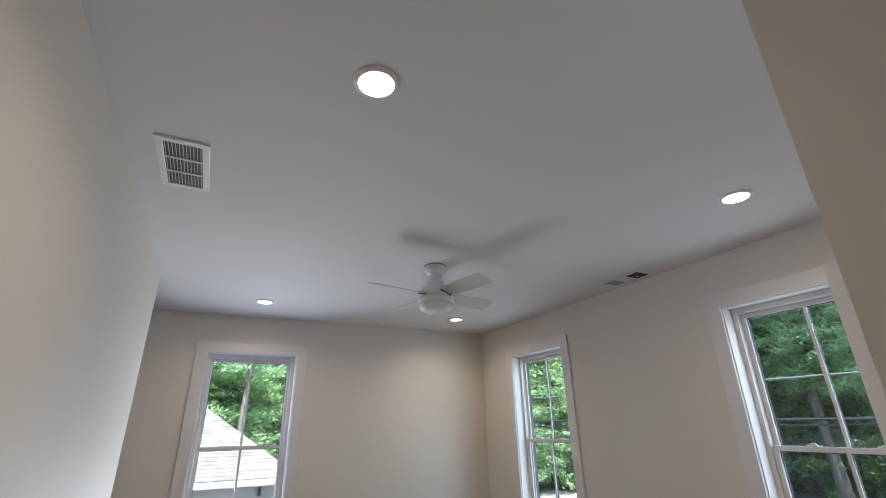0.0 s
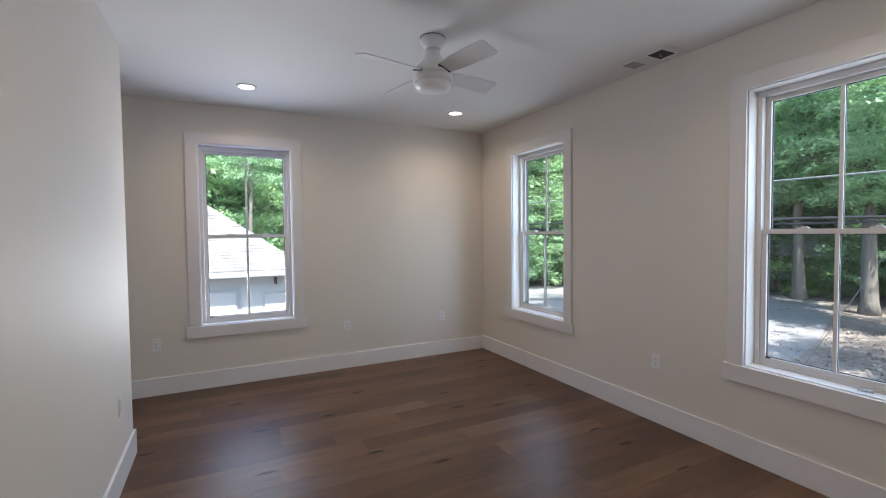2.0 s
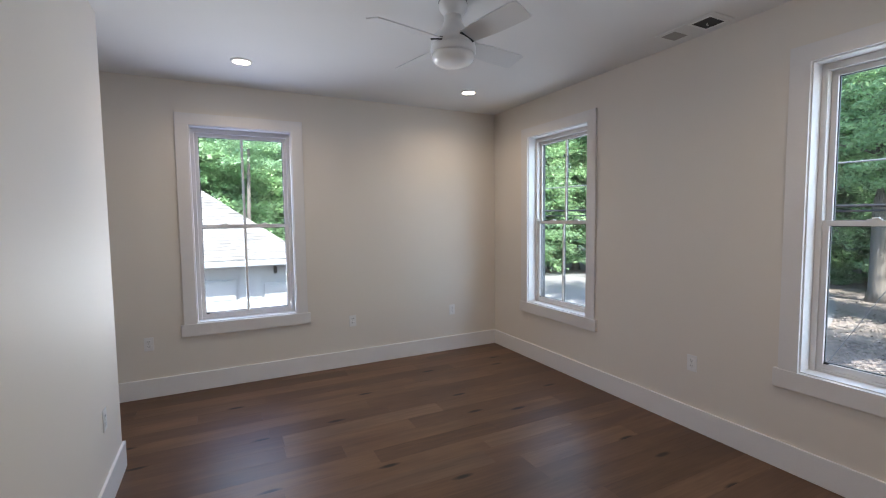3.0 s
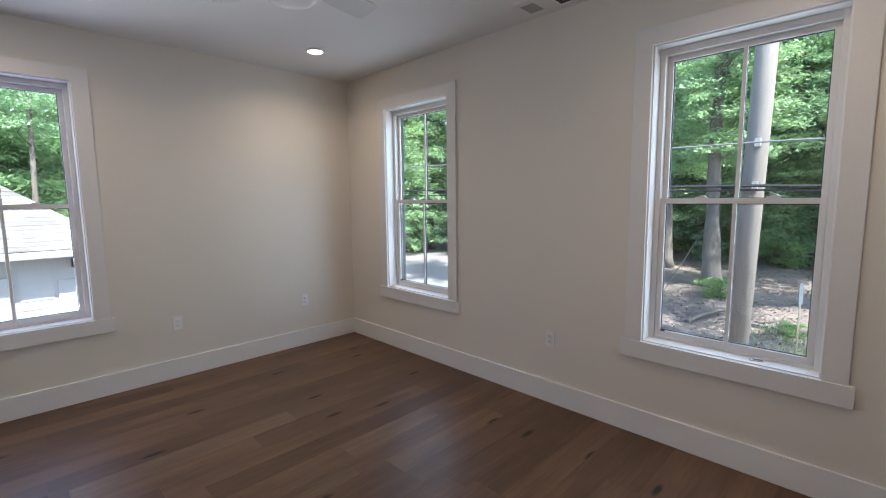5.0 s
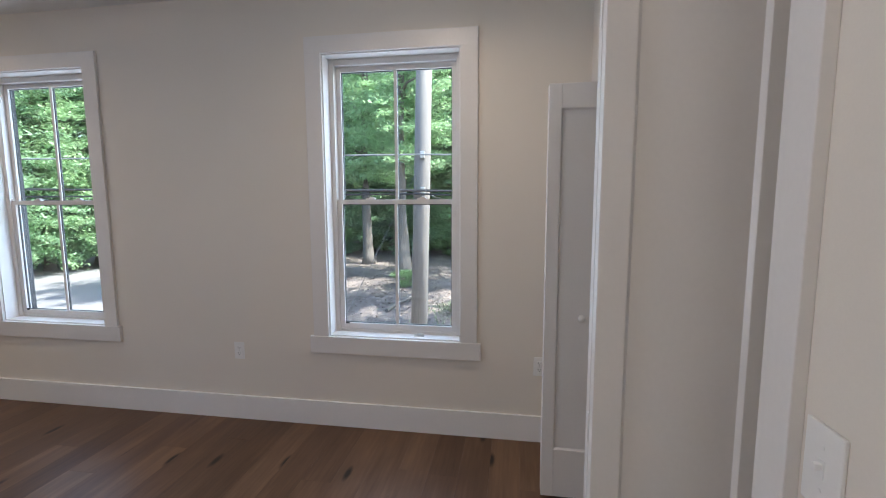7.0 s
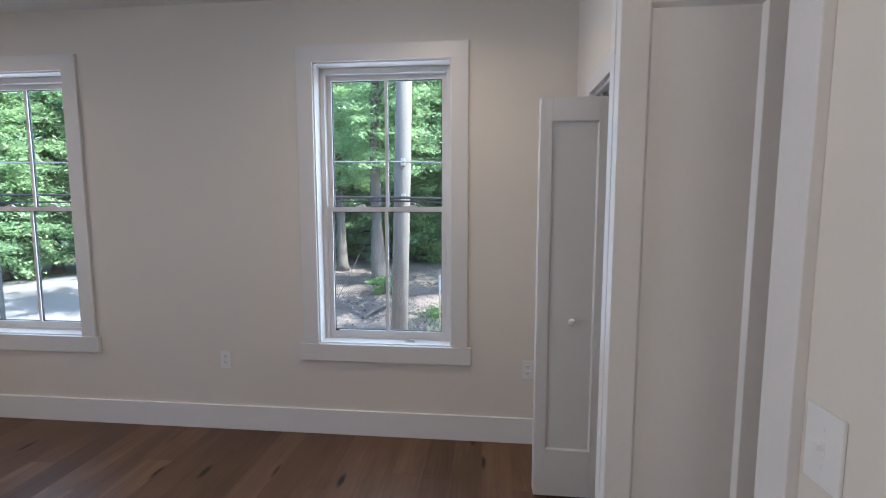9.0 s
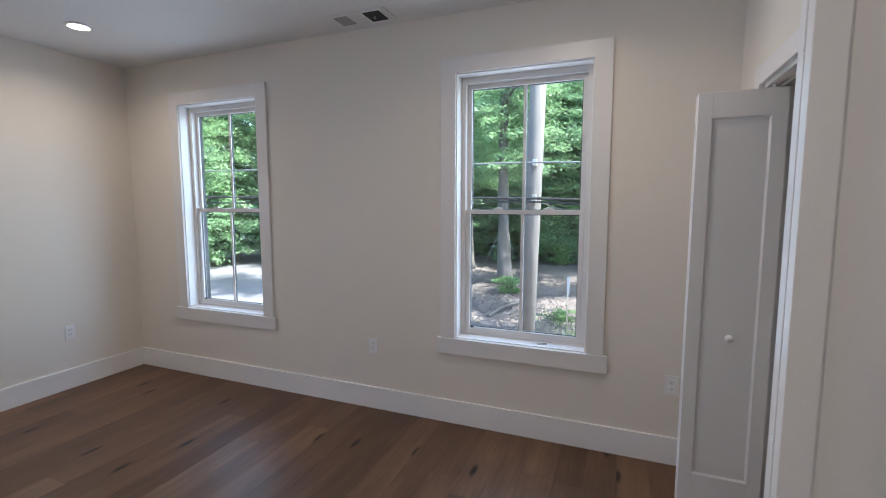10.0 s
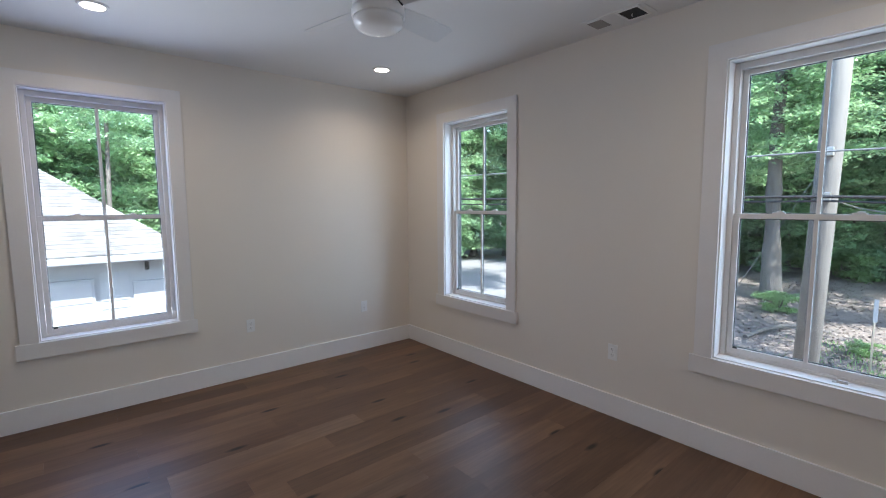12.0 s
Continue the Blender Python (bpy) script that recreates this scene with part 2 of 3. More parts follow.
def tube(points, radius, seg=8):
    """A round bar along points; radius may be a list."""
    bm = bmesh.new()
    rings = []
    n = len(points)
    for i, pnt in enumerate(points):
        a, b = Vector(points[max(i - 1, 0)]), Vector(points[min(i + 1, n - 1)])
        q = (b - a).to_track_quat("Z", "Y").to_matrix()
        rad = radius[i] if isinstance(radius, (list, tuple)) else radius
        rings.append([bm.verts.new(Vector(pnt) + q @ Vector((rad * math.cos(2 * math.pi * k / seg), rad * math.sin(2 * math.pi * k / seg), 0))) for k in range(seg)])
    for a, b in zip(rings, rings[1:]):
        for k in range(seg):
            bm.faces.new([a[k], a[(k + 1) % seg], b[(k + 1) % seg], b[k]])
    bm.faces.new(rings[0][::-1])
    bm.faces.new(rings[-1])
    return bm


def wall_box(name, bms, label, material=WALL):
    return tagged(part(name, bms, material), label, "wall", kind="structure")


# ---- the room's shell ----
XL, XR, YB, H = -0.64, 2.92, 5.13, 2.74       # left wall, window wall, back wall, ceiling
XA, YA = -2.1, 3.90                           # side recess beyond the left wall's end
C1, XC = 0.36, 0.535                          # closet front and its corner with the hall
Y0 = -1.7                                     # end of the hall
T = 0.16
OPX0, OPX1, OPH = 1.021, 2.50, 2.045          # closet opening
W1, W2, W3 = (-0.262, 0.606), (3.612, 4.48), (1.088, 1.95)


def wall_with_openings(u0, u1, openings, z0, z1, place):
    """Pieces of a wall round its openings; place(u0, u1, z0, z1) adds one."""
    u = u0
    for a, b, za, zb in sorted(openings):
        if a > u:
            place(u, a, z0, z1)
        if za > z0:
            place(a, b, z0, za)
        if zb < z1:
            place(a, b, zb, z1)
        u = b
    if u < u1:
        place(u, u1, z0, z1)


bm = bmesh.new()
wall_with_openings(XA, XR + T, [(W1[0], W1[1], WIN_Z0, WIN_Z1)], 0, H, lambda a, b, c, d: add_box(bm, a, b, YB, YB + T, c, d))
wall_box("wall_north", bm, "warm white painted wall with one sash window")
bm = bmesh.new()
wall_with_openings(Y0, YB, [(W2[0], W2[1], WIN_Z0, WIN_Z1), (W3[0], W3[1], WIN_Z0, WIN_Z1)], 0, H, lambda a, b, c, d: add_box(bm, XR, XR + T, a, b, c, d))
wall_box("wall_east", bm, "warm white painted wall with two sash windows")
wall_box("wall_west", box(XL - 0.12, XL, Y0, YA, 0, H, 0.004), "warm white painted wall ending in an outside corner")
wall_box("wall_recess", box(XA - 0.12, XA, YA - 0.12, YB + T, 0, H), "warm white wall closing the side recess")
wall_box("wall_recess_south", box(XA, XL - 0.12, YA - 0.12, YA, 0, H), "warm white wall of the side recess")
bm = bmesh.new()
wall_with_openings(XC, XR, [(OPX0, OPX1, 0, OPH)], 0, H, lambda a, b, c, d: add_box(bm, a, b, C1 - 0.12, C1, c, d))
wall_box("wall_closet", bm, "warm white closet wall with a wide door opening")
wall_box("wall_hall", box(XC, XC + 0.12, Y0, C1 - 0.12, 0, H), "warm white hall wall")
wall_box("wall_south", box(XL - 0.12, XR, Y0 - 0.12, Y0, 0, H), "warm white wall closing the hall")
wall_box("wall_closet_back", box(XC + 0.12, XR, -0.42, -0.30, 0, H), "warm white closet back wall")
tagged(part("ceiling", box(XA - 0.12, XR + T, Y0 - 0.12, YB + T, H, H + 0.15), CEIL), "flat white painted ceiling", "ceiling", kind="structure")
floor = tagged(part("floor", box(XA - 0.12, XR + T, Y0 - 0.12, YB + T, -0.15, -0.006), SEAM), "brown-stained wide plank oak floor", "floor", kind="structure")


def baseboard(x0, y0, x1, y1, nx, ny):
    """A tall flat board with an eased top, on the wall from one end to the other; (nx, ny) points into the room."""
    d, hgt = 0.016, 0.165
    bm = box(min(x0, x1) + min(0, nx * d), max(x0, x1) + max(0, nx * d), min(y0, y1) + min(0, ny * d), max(y0, y1) + max(0, ny * d), 0.0, hgt, 0.003)
    return tagged(part("baseboard", bm, BASEWHITE), "tall flat white painted baseboard", "baseboard", kind="structure")


baseboard(XA, YB, XR, YB, 0, -1)
baseboard(XR, C1, XR, YB - 0.0165, -1, 0)
baseboard(XL, Y0, XL, YA + 0.016, 1, 0)
baseboard(XL - 0.12, YA, XL - 0.0005, YA, 0, 1)
baseboard(XC, Y0, XC, C1 - 0.001, -1, 0)
baseboard(XC - 0.016, C1, OPX0 - 0.09, C1, 0, 1)

# ---- windows ----


def window(name, m, width, label):
    """A double-hung sash window in its own frame of axes: u along the wall, v out of the room, z up."""
    z0, z1 = WIN_Z0, WIN_Z1
    w = width
    top = empty(name, m, label, "window", "sash windows of the room", "structure")
    cw = 0.098

    def b(nm, u0, u1, v0, v1, za, zb, material=TRIM, bev=0.002, parent=top, lab=""):
        return part(nm, box(u0, u1, v0, v1, za, zb, bev), material, parent, lab)

    b("casing", -cw, 0.004, -0.018, 0, z0, z1)
    b("casing", w - 0.004, w + cw, -0.018, 0, z0, z1)
    b("head_casing", -cw, w + cw, -0.0185, 0, z1 - 0.004, z1 + 0.094)
    b("apron", -cw - 0.024, w + cw + 0.024, -0.024, 0, z0 - 0.104, z0 + 0.004)
    d = 0.10
    b("jamb_liner", -0.001, 0.012, -0.001, d, z0, z1, TRIM, 0.0)
    b("jamb_liner", w - 0.012, w + 0.001, -0.001, d, z0, z1, TRIM, 0.0)
    b("head_liner", 0.012, w - 0.012, -0.001, d, z1 - 0.012, z1 + 0.001, TRIM, 0.0)
    b("window_sill", 0.012, w - 0.012, -0.001, d, z0 - 0.001, z0 + 0.012, TRIM, 0.0)
    # vinyl frame
    f = 0.030
    b("window_frame", 0.012, 0.012 + f, d - 0.012, T - 0.002, z0 + 0.012, z1 - 0.012, VINYL)
    b("window_frame", w - 0.012 - f, w - 0.012, d - 0.012, T - 0.002, z0 + 0.012, z1 - 0.012, VINYL)
    b("window_frame", 0.012 + f, w - 0.012 - f, d - 0.012, T - 0.002, z1 - 0.012 - 0.038, z1 - 0.012, VINYL)
    b("window_frame", 0.012 + f, w - 0.012 - f, d - 0.004, T - 0.002, z0 + 0.012, z0 + 0.030, VINYL)
    outer = bmesh.new()
    for q in ((0.0, 0.032, z0, z1), (w - 0.032, w, z0, z1), (0.032, w - 0.032, z1 - 0.035, z1), (0.032, w - 0.032, z0, z0 + 0.025)):
        add_box(outer, q[0], q[1], T - 0.001, T + 0.045, q[2], q[3], 0.002)
    part("outer_frame", outer, BLACKFRAME, top, "black exterior window frame")
    a0, a1 = 0.012 + f + 0.001, w - 0.012 - f - 0.001
    zm = 1.472
    st = 0.030
    for nm, v0, v1, za, zb, bot, tp in (("lower_sash", d - 0.002, d + 0.026, z0 + 0.031, zm + 0.016, 0.036, 0.030), ("upper_sash", d + 0.028, d + 0.054, zm - 0.014, z1 - 0.051, 0.028, 0.030)):
        bm = bmesh.new()
        add_box(bm, a0, a0 + st, v0, v1, za, zb, 0.0015)
        add_box(bm, a1 - st, a1, v0, v1, za, zb, 0.0015)
        add_box(bm, a0 + st, a1 - st, v0, v1, za, za + bot, 0.0015)
        add_box(bm, a0 + st, a1 - st, v0, v1, zb - tp, zb, 0.0015)
        sash = part(nm, bm, VINYL, top)
        g0, g1 = a0 + st, a1 - st
        vm = (v0 + v1) / 2
        pane = part("pane", box(g0 - 0.003, g1 + 0.003, vm - 0.0015, vm + 0.0015, za + bot - 0.003, zb - tp + 0.003), GLASS, sash)
        pane.visible_shadow = False
        uc = (g0 + g1) / 2
        part("muntin", box(uc - 0.010, uc + 0.010, vm - 0.011, vm - 0.002, za + bot, zb - tp, 0.002), VINYL, sash)
        part("outer_muntin", box(uc - 0.011, uc + 0.011, vm + 0.002, vm + 0.013, za + bot, zb - tp, 0.002), BLACKFRAME, sash, "black outer glazing bar")
        spacer = bmesh.new()
        for q in ((g0 - 0.002, g0 + 0.005, za + bot, zb - tp), (g1 - 0.005, g1 + 0.002, za + bot, zb - tp), (g0 + 0.005, g1 - 0.005, za + bot - 0.002, za + bot + 0.005), (g0 + 0.005, g1 - 0.005, zb - tp - 0.005, zb - tp + 0.002)):
            add_box(spacer, q[0], q[1], vm + 0.002, vm + 0.012, q[2], q[3])
        part("outer_sash_edge", spacer, BLACKFRAME, sash, "black outer sash edge")
        if nm == "lower_sash":
            for uu in (a0 + 0.22, a1 - 0.22):
                lock = box(uu - 0.030, uu + 0.030, v0 + 0.002, v1 - 0.002, zb, zb + 0.008, 0.002)
                add_box(lock, uu - 0.010, uu + 0.022, v0 + 0.004, v1 - 0.006, zb + 0.008, zb + 0.016, 0.003)
                part("sash_lock", lock, VINYL, sash)
            part("tilt_latch", box(a0 + 0.036, a0 + 0.060, v0 - 0.004, v0 + 0.0, za + bot - 0.004, za + bot + 0.010, 0.001), DARK, sash, "small black vent latch")
    return top


window("window_1", pose(W1[0], YB, 0), W1[1] - W1[0], "white double-hung window with four panes looking onto a garage roof")
window("window_2", pose(XR, W2[1], 0, 0, 0, -90), W2[1] - W2[0], "white double-hung window with four panes near the corner")
w3 = window("window_3", pose(XR, W3[1], 0, 0, 0, -90), W3[1] - W3[0], "white double-hung window with four panes looking onto trees")

lift = box(-0.032, 0.032, -0.014, 0.014, 0, 0.006, 0.002)
add_box(lift, -0.014, 0.030, -0.010, 0.008, 0.006, 0.015, 0.003)
part("sill_latch", lift, STEEL, w3, "small pale latch lying on the sill", at=pose(0.585, 0.055, WIN_Z0 + 0.012, 0, 0, 8))

# ---- ceiling fixtures ----
for i, (lx, ly) in enumerate(DOWNLIGHTS):
    dl = empty("recessed_light", pose(lx, ly, H), "lit round recessed downlight with white trim ring", "ceiling light", "downlights")
    part("trim_ring", lathe([(0.061, -0.010), (0.065, -0.012), (0.078, -0.005), (0.080, 0.0), (0.061, 0.0), (0.061, -0.010)], 48), PLASTIC, dl, smooth=True)
    part("lens", lathe([(0.0, -0.007), (0.061, -0.006), (0.061, -0.001), (0.0, -0.001)], 48), LENS, dl, "glowing frosted lens")


def ceiling_fan():
    fan = empty("ceiling_fan", pose(1.182, 2.905, H), "white flush-mount ceiling fan with four blades and a frosted light", "ceiling fan")
    part("canopy", lathe([(0.0, -0.003), (0.078, -0.003), (0.080, -0.014), (0.076, -0.040), (0.060, -0.062), (0.050, -0.075), (0.0, -0.075)]), FANWHITE, fan, smooth=True)
    part("canopy_gap", lathe([(0.0, 0.0), (0.081, 0.0), (0.081, -0.003), (0.0, -0.003)]), DARK, fan)
    part("motor_housing", lathe([(0.0, -0.070), (0.047, -0.070), (0.050, -0.11), (0.068, -0.145), (0.100, -0.178), (0.118, -0.200), (0.124, -0.222), (0.124, -0.245), (0.0, -0.245)]), FANWHITE, fan, smooth=True)
    part("light_ring", lathe([(0.0, -0.246), (0.127, -0.246), (0.129, -0.254), (0.129, -0.280), (0.122, -0.287), (0.0, -0.287)]), FANWHITE, fan, smooth=True)
    part("light_bowl", lathe([(0.0, -0.287), (0.121, -0.287), (0.121, -0.308), (0.112, -0.328), (0.088, -0.342), (0.045, -0.349), (0.0, -0.350)]), FROST, fan, "frosted white glass bowl", smooth=True)
    for k in range(4):
        bm = bmesh.new()
        n = 14
        lo, hi = [], []
        for i in range(n + 1):
            s = i / n
            r = 0.100 + s * 0.425
            half = 0.048 + 0.020 * math.sin(min(1, s * 1.6) * math.pi / 2)
            if s > 0.97:
                half -= 0.008
            for col, zz in ((hi, 0.003), (lo, -0.003)):
                col.append([bm.verts.new((r, -half, zz)), bm.verts.new((r, half, zz))])
        for i in range(n):
            bm.faces.new([hi[i][0], hi[i + 1][0], hi[i + 1][1], hi[i][1]])
            bm.faces.new([lo[i][1], lo[i + 1][1], lo[i + 1][0], lo[i][0]])
            bm.faces.new([lo[i][0], lo[i + 1][0], hi[i + 1][0], hi[i][0]])
            bm.faces.new([hi[i][1], hi[i + 1][1], lo[i + 1][1], lo[i][1]])
        bm.faces.new([lo[0][1], lo[0][0], hi[0][0], hi[0][1]])
        bm.faces.new([hi[n][0], lo[n][0], lo[n][1], hi[n][1]])
        turn = pose(0, 0, -0.222, 0, 0, 12 + 90 * k)
        part("blade", bm, BLADESHADE, fan, at=turn @ pose(0, 0, 0, -17, 0, 0))
        part("blade_slot", box(0.112, 0.1255, -0.048, 0.048, -0.010, 0.008, 0.002), DARK, fan, at=turn @ pose(0, 0, 0, -17, 0, 0))
    return fan


ceiling_fan()


def return_grille():
    g = empty("return_air_grille", pose(-0.422, 2.119, H), "white louvred return air grille in the ceiling", "air vent")
    w, l = 0.100, 0.212
    bm = bmesh.new()
    for a in ((-w, w, -l, -l + 0.028), (-w, w, l - 0.028, l), (-w, -w + 0.028, -l + 0.028, l - 0.028), (w - 0.028, w, -l + 0.028, l - 0.028)):
        add_box(bm, *a, -0.008, 0.0, 0.0015)
    part("frame", bm, PLASTIC, g)
    part("backing", box(-w + 0.02, w - 0.02, -l + 0.02, l - 0.02, -0.002, -0.0005), DARK, g)
    part("screw", lathe([(0.0, -0.010), (0.004, -0.0095), (0.004, -0.008), (0, -0.008)], 12), STEEL, g, at=pose(0, l - 0.014, 0))
    part("screw", lathe([(0.0, -0.010), (0.004, -0.0095), (0.004, -0.008), (0, -0.008)], 12), STEEL, g, at=pose(0, -l + 0.014, 0))
    for k in range(1, 3):
        yy = -l + 0.028 + (2 * l - 0.056) * k / 3
        part("cross_bar", box(-w + 0.028, w - 0.028, yy - 0.006, yy + 0.006, -0.0075, -0.002, 0.001), PLASTIC, g)
    slat = box(-0.0010, 0.0010, -l + 0.028, l - 0.028, -0.004, 0.004)
    me = mesh_of("slat", slat, PLASTIC)
    for k in range(11):
        ob = new("slat", me)
        ob.parent = g
        ob.matrix_basis = pose(-w + 0.034 + k * (2 * w - 0.068) / 10, 0, -0.0045, 0, -38, 0) @ Matrix.Diagonal((0.9, 1, 0.38, 1))


return_grille()


def supply_vent():
    g = empty("supply_air_opening", pose(2.750, 2.540, H), "white ceiling air register with one open dark duct square", "air vent")
    part("plate", box(-0.102, 0.102, -0.208, 0.208, -0.006, 0.0, 0.002), CEIL, g)
    part("open_duct", box(-0.076, 0.076, -0.164, -0.041, -0.0075, -0.0055), DARK, g, "dark open duct square")
    rim = bmesh.new()
    for q in ((-0.090, 0.090, -0.178, -0.164), (-0.090, 0.090, -0.041, -0.027), (-0.090, -0.076, -0.164, -0.041), (0.076, 0.090, -0.164, -0.041)):
        add_box(rim, *q, -0.011, -0.005, 0.0015)
    part("register_rim", rim, PLASTIC, g, "raised white rim round the open duct")
    part("damper_crank", tube([(0.0, -0.10, -0.007), (0.012, -0.085, -0.012), (0.03, -0.085, -0.012)], 0.003), STEEL, g)
    part("closed_duct", box(-0.066, 0.066, 0.080, 0.180, -0.0075, -0.0055), mat("greyed_liner", (0.36, 0.34, 0.32), 0.7, var=0.1), g, "grey covered duct square")


supply_vent()

# ---- outlets and switch ----


def outlet(m, label="white duplex outlet plate low on the wall"):
    o = empty("wall_outlet", m, label, "outlet", "wall outlets")
    part("plate", box(-0.036, 0.036, -0.005, 0, -0.058, 0.058, 0.002), PLASTIC, o)
    for zz in (0.020, -0.020):
        r = part("receptacle", box(-0.017, 0.017, -0.0075, -0.004, zz - 0.014, zz + 0.014, 0.003), PLASTIC, o)
        for xx, hh in ((-0.007, 0.005), (0.007, 0.004)):
            part("slot", box(xx - 0.0013, xx + 0.0013, -0.0079, -0.0070, zz - hh + 0.003, zz + hh + 0.003), DARK, r)
        part("slot", box(-0.0022, 0.0022, -0.0079, -0.0070, zz - 0.010, zz - 0.006), DARK, r)
    part("screw", box(-0.003, 0.003, -0.0062, -0.0048, -0.003, 0.003, 0.001), STEEL, o)
    return o


for ox in (-0.632, 1.156, 2.326):
    outlet(pose(ox, YB, 0.470))
for oy in (2.594, 0.610):
    outlet(pose(XR, oy, 0.478, 0, 0, -90))
outlet(pose(XL, 3.50, 0.470, 0, 0, 90))


def light_switch(m):
    s = empty("light_switch", m, "white toggle light switch plate beside the closet", "light switch")
    part("plate", box(-0.037, 0.037, -0.006, 0, -0.060, 0.060, 0.0025), PLASTIC, s)
    part("toggle_collar", box(-0.006, 0.006, -0.0075, -0.005, -0.013, 0.013, 0.001), PLASTIC, s)
    part("toggle", box(-0.004, 0.004, -0.017, -0.006, 0.000, 0.009, 0.0015), PLASTIC, s)
    for zz in (0.030, -0.030):
        part("screw", lathe([(0, 0.0012), (0.0032, 0.0008), (0.0035, 0), (0, 0)], 12), PLASTIC, s, at=pose(0, -0.006, zz, 90))


light_switch(pose(0.890, C1, 1.131, 0, 0, 180))

# ---- closet opening and its two folding doors ----
CW, CT = 0.080, 0.020
trim = empty("closet_casing", pose(0, 0, 0), "flat white casing round the closet opening", "trim", kind="structure")
part("casing", box(OPX0 - CW, OPX0, C1, C1 + CT, 0, OPH + CW, 0.002), TRIM, trim)
part("casing", box(OPX1, OPX1 + CW, C1, C1 + CT, 0, OPH + CW, 0.002), TRIM, trim)
part("head_casing", box(OPX0, OPX1, C1, C1 + CT, OPH, OPH + CW, 0.002), TRIM, trim)
part("jamb", box(OPX0, OPX0 + 0.018, C1 - 0.12, C1 - 0.001, 0, OPH, 0.001), TRIM, trim)
part("jamb", box(OPX1 - 0.018, OPX1, C1 - 0.12, C1 - 0.001, 0, OPH, 0.001), TRIM, trim)
part("head_jamb", box(OPX0 + 0.018, OPX1 - 0.018, C1 - 0.12, C1 - 0.001, OPH - 0.018, OPH, 0.001), TRIM, trim)
part("door_track", box(OPX0 + 0.018, OPX1 - 0.018, C1 - 0.075, C1 - 0.045, OPH - 0.034, OPH - 0.018, 0.001), STEEL, trim, "slim steel sliding track")


def leaf(parent, w, h, at):
    """One shaker leaf: width along y, thickness along x, its face towards -x."""
    st, top, bot, th = 0.056, 0.110, 0.247, 0.034
    bm = bmesh.new()
    add_box(bm, 0, th, 0, st, 0, h, 0.002)
    add_box(bm, 0, th, w - st, w, 0, h, 0.002)
    add_box(bm, 0, th, st, w - st, 0, bot, 0.002)
    add_box(bm, 0, th, st, w - st, h - top, h, 0.002)
    ob = part("leaf", bm, TRIM, parent, at=at)
    # recessed panel with a sloped edge all round
    bm = bmesh.new()
    for x, s in ((0.009, -1), (th - 0.009, 1)):
        o = [bm.verts.new((x + s * 0.008, y, z)) for y, z in ((st, bot), (w - st, bot), (w - st, h - top), (st, h - top))]
        e = 0.007
        i = [bm.verts.new((x, y, z)) for y, z in ((st + e, bot + e), (w - st - e, bot + e), (w - st - e, h - top - e), (st + e, h - top - e))]
        for k in range(4):
            bm.faces.new([o[k], o[(k + 1) % 4], i[(k + 1) % 4], i[k]])
        bm.faces.new(i)
    bmesh.ops.recalc_face_normals(bm, faces=bm.faces)
    part("panel", bm, TRIM, ob)
    return ob


def bifold(x, y, label, knob):
    """Two leaves folded together, standing out of the opening."""
    d = empty("bifold_door", pose(x, y, 0.016), label, "closet door", "closet folding doors")
    w, h = 0.330, 1.990
    a = leaf(d, w, h, pose(0, 0, 0))
    leaf(d, w, h, pose(0.040, 0, 0))
    if knob:
        part("knob", lathe([(0, 0.034), (0.010, 0.033), (0.0165, 0.026), (0.0165, 0.020), (0.008, 0.010), (0.009, 0.0), (0, 0)], 24), PLASTIC, a, "round white knob", at=pose(0.009, 0.161, 0.914, 0, -90, 0), smooth=True)
    for zz in (0.19, 1.0, 1.83):
        bmh = box(0.0335, 0.0405, w, w + 0.003, zz - 0.032, zz + 0.032, 0.0005)
        part("hinge", bmh, PLASTIC, d, "painted butt hinge")
    part("pivot_pin", lathe([(0, 0.0), (0.006, 0.0), (0.006, 0.016), (0, 0.016)], 12), STEEL, d, at=pose(0.017, 0.05, h))
    part("pivot_pin", lathe([(0, 0.0), (0.006, 0.0), (0.006, -0.018), (0, -0.018)], 12), STEEL, d, at=pose(0.017, 0.05, 0))
    return d


bifold(1.145, 0.285, "white shaker folding closet door folded open near the switch", False)
bifold(2.385, 0.295, "white shaker folding closet door folded open with round knob", True)

# ---- outdoors ----
GZ = -1.85
RN = random.Random(7)


def sheet(pts, z, material, name, label, category):
    bm = bmesh.new()
    bm.faces.new([bm.verts.new((x, y, z)) for x, y in pts])
    bmesh.ops.recalc_face_normals(bm, faces=bm.faces)
    return tagged(part(name, bm, material), label, category, kind="structure")


sheet([(-900, -900), (900, -900), (900, 900), (-900, 900)], GZ, LITTER, "ground", "brown leaf litter and soil under the trees", "ground")
edge_pts = []
for k in range(40):
    a = 2 * math.pi * k / 40
    edge_pts.append((15.6 + 8.6 * math.cos(a) + 1.9 * math.cos(2 * a), 14.2 + 8.4 * math.sin(a) - 1.2 * math.sin(2 * a + 0.6)))
sheet(edge_pts, GZ + 0.012, ASPHALT, "driveway", "grey worn driveway dappled with shade", "driveway")


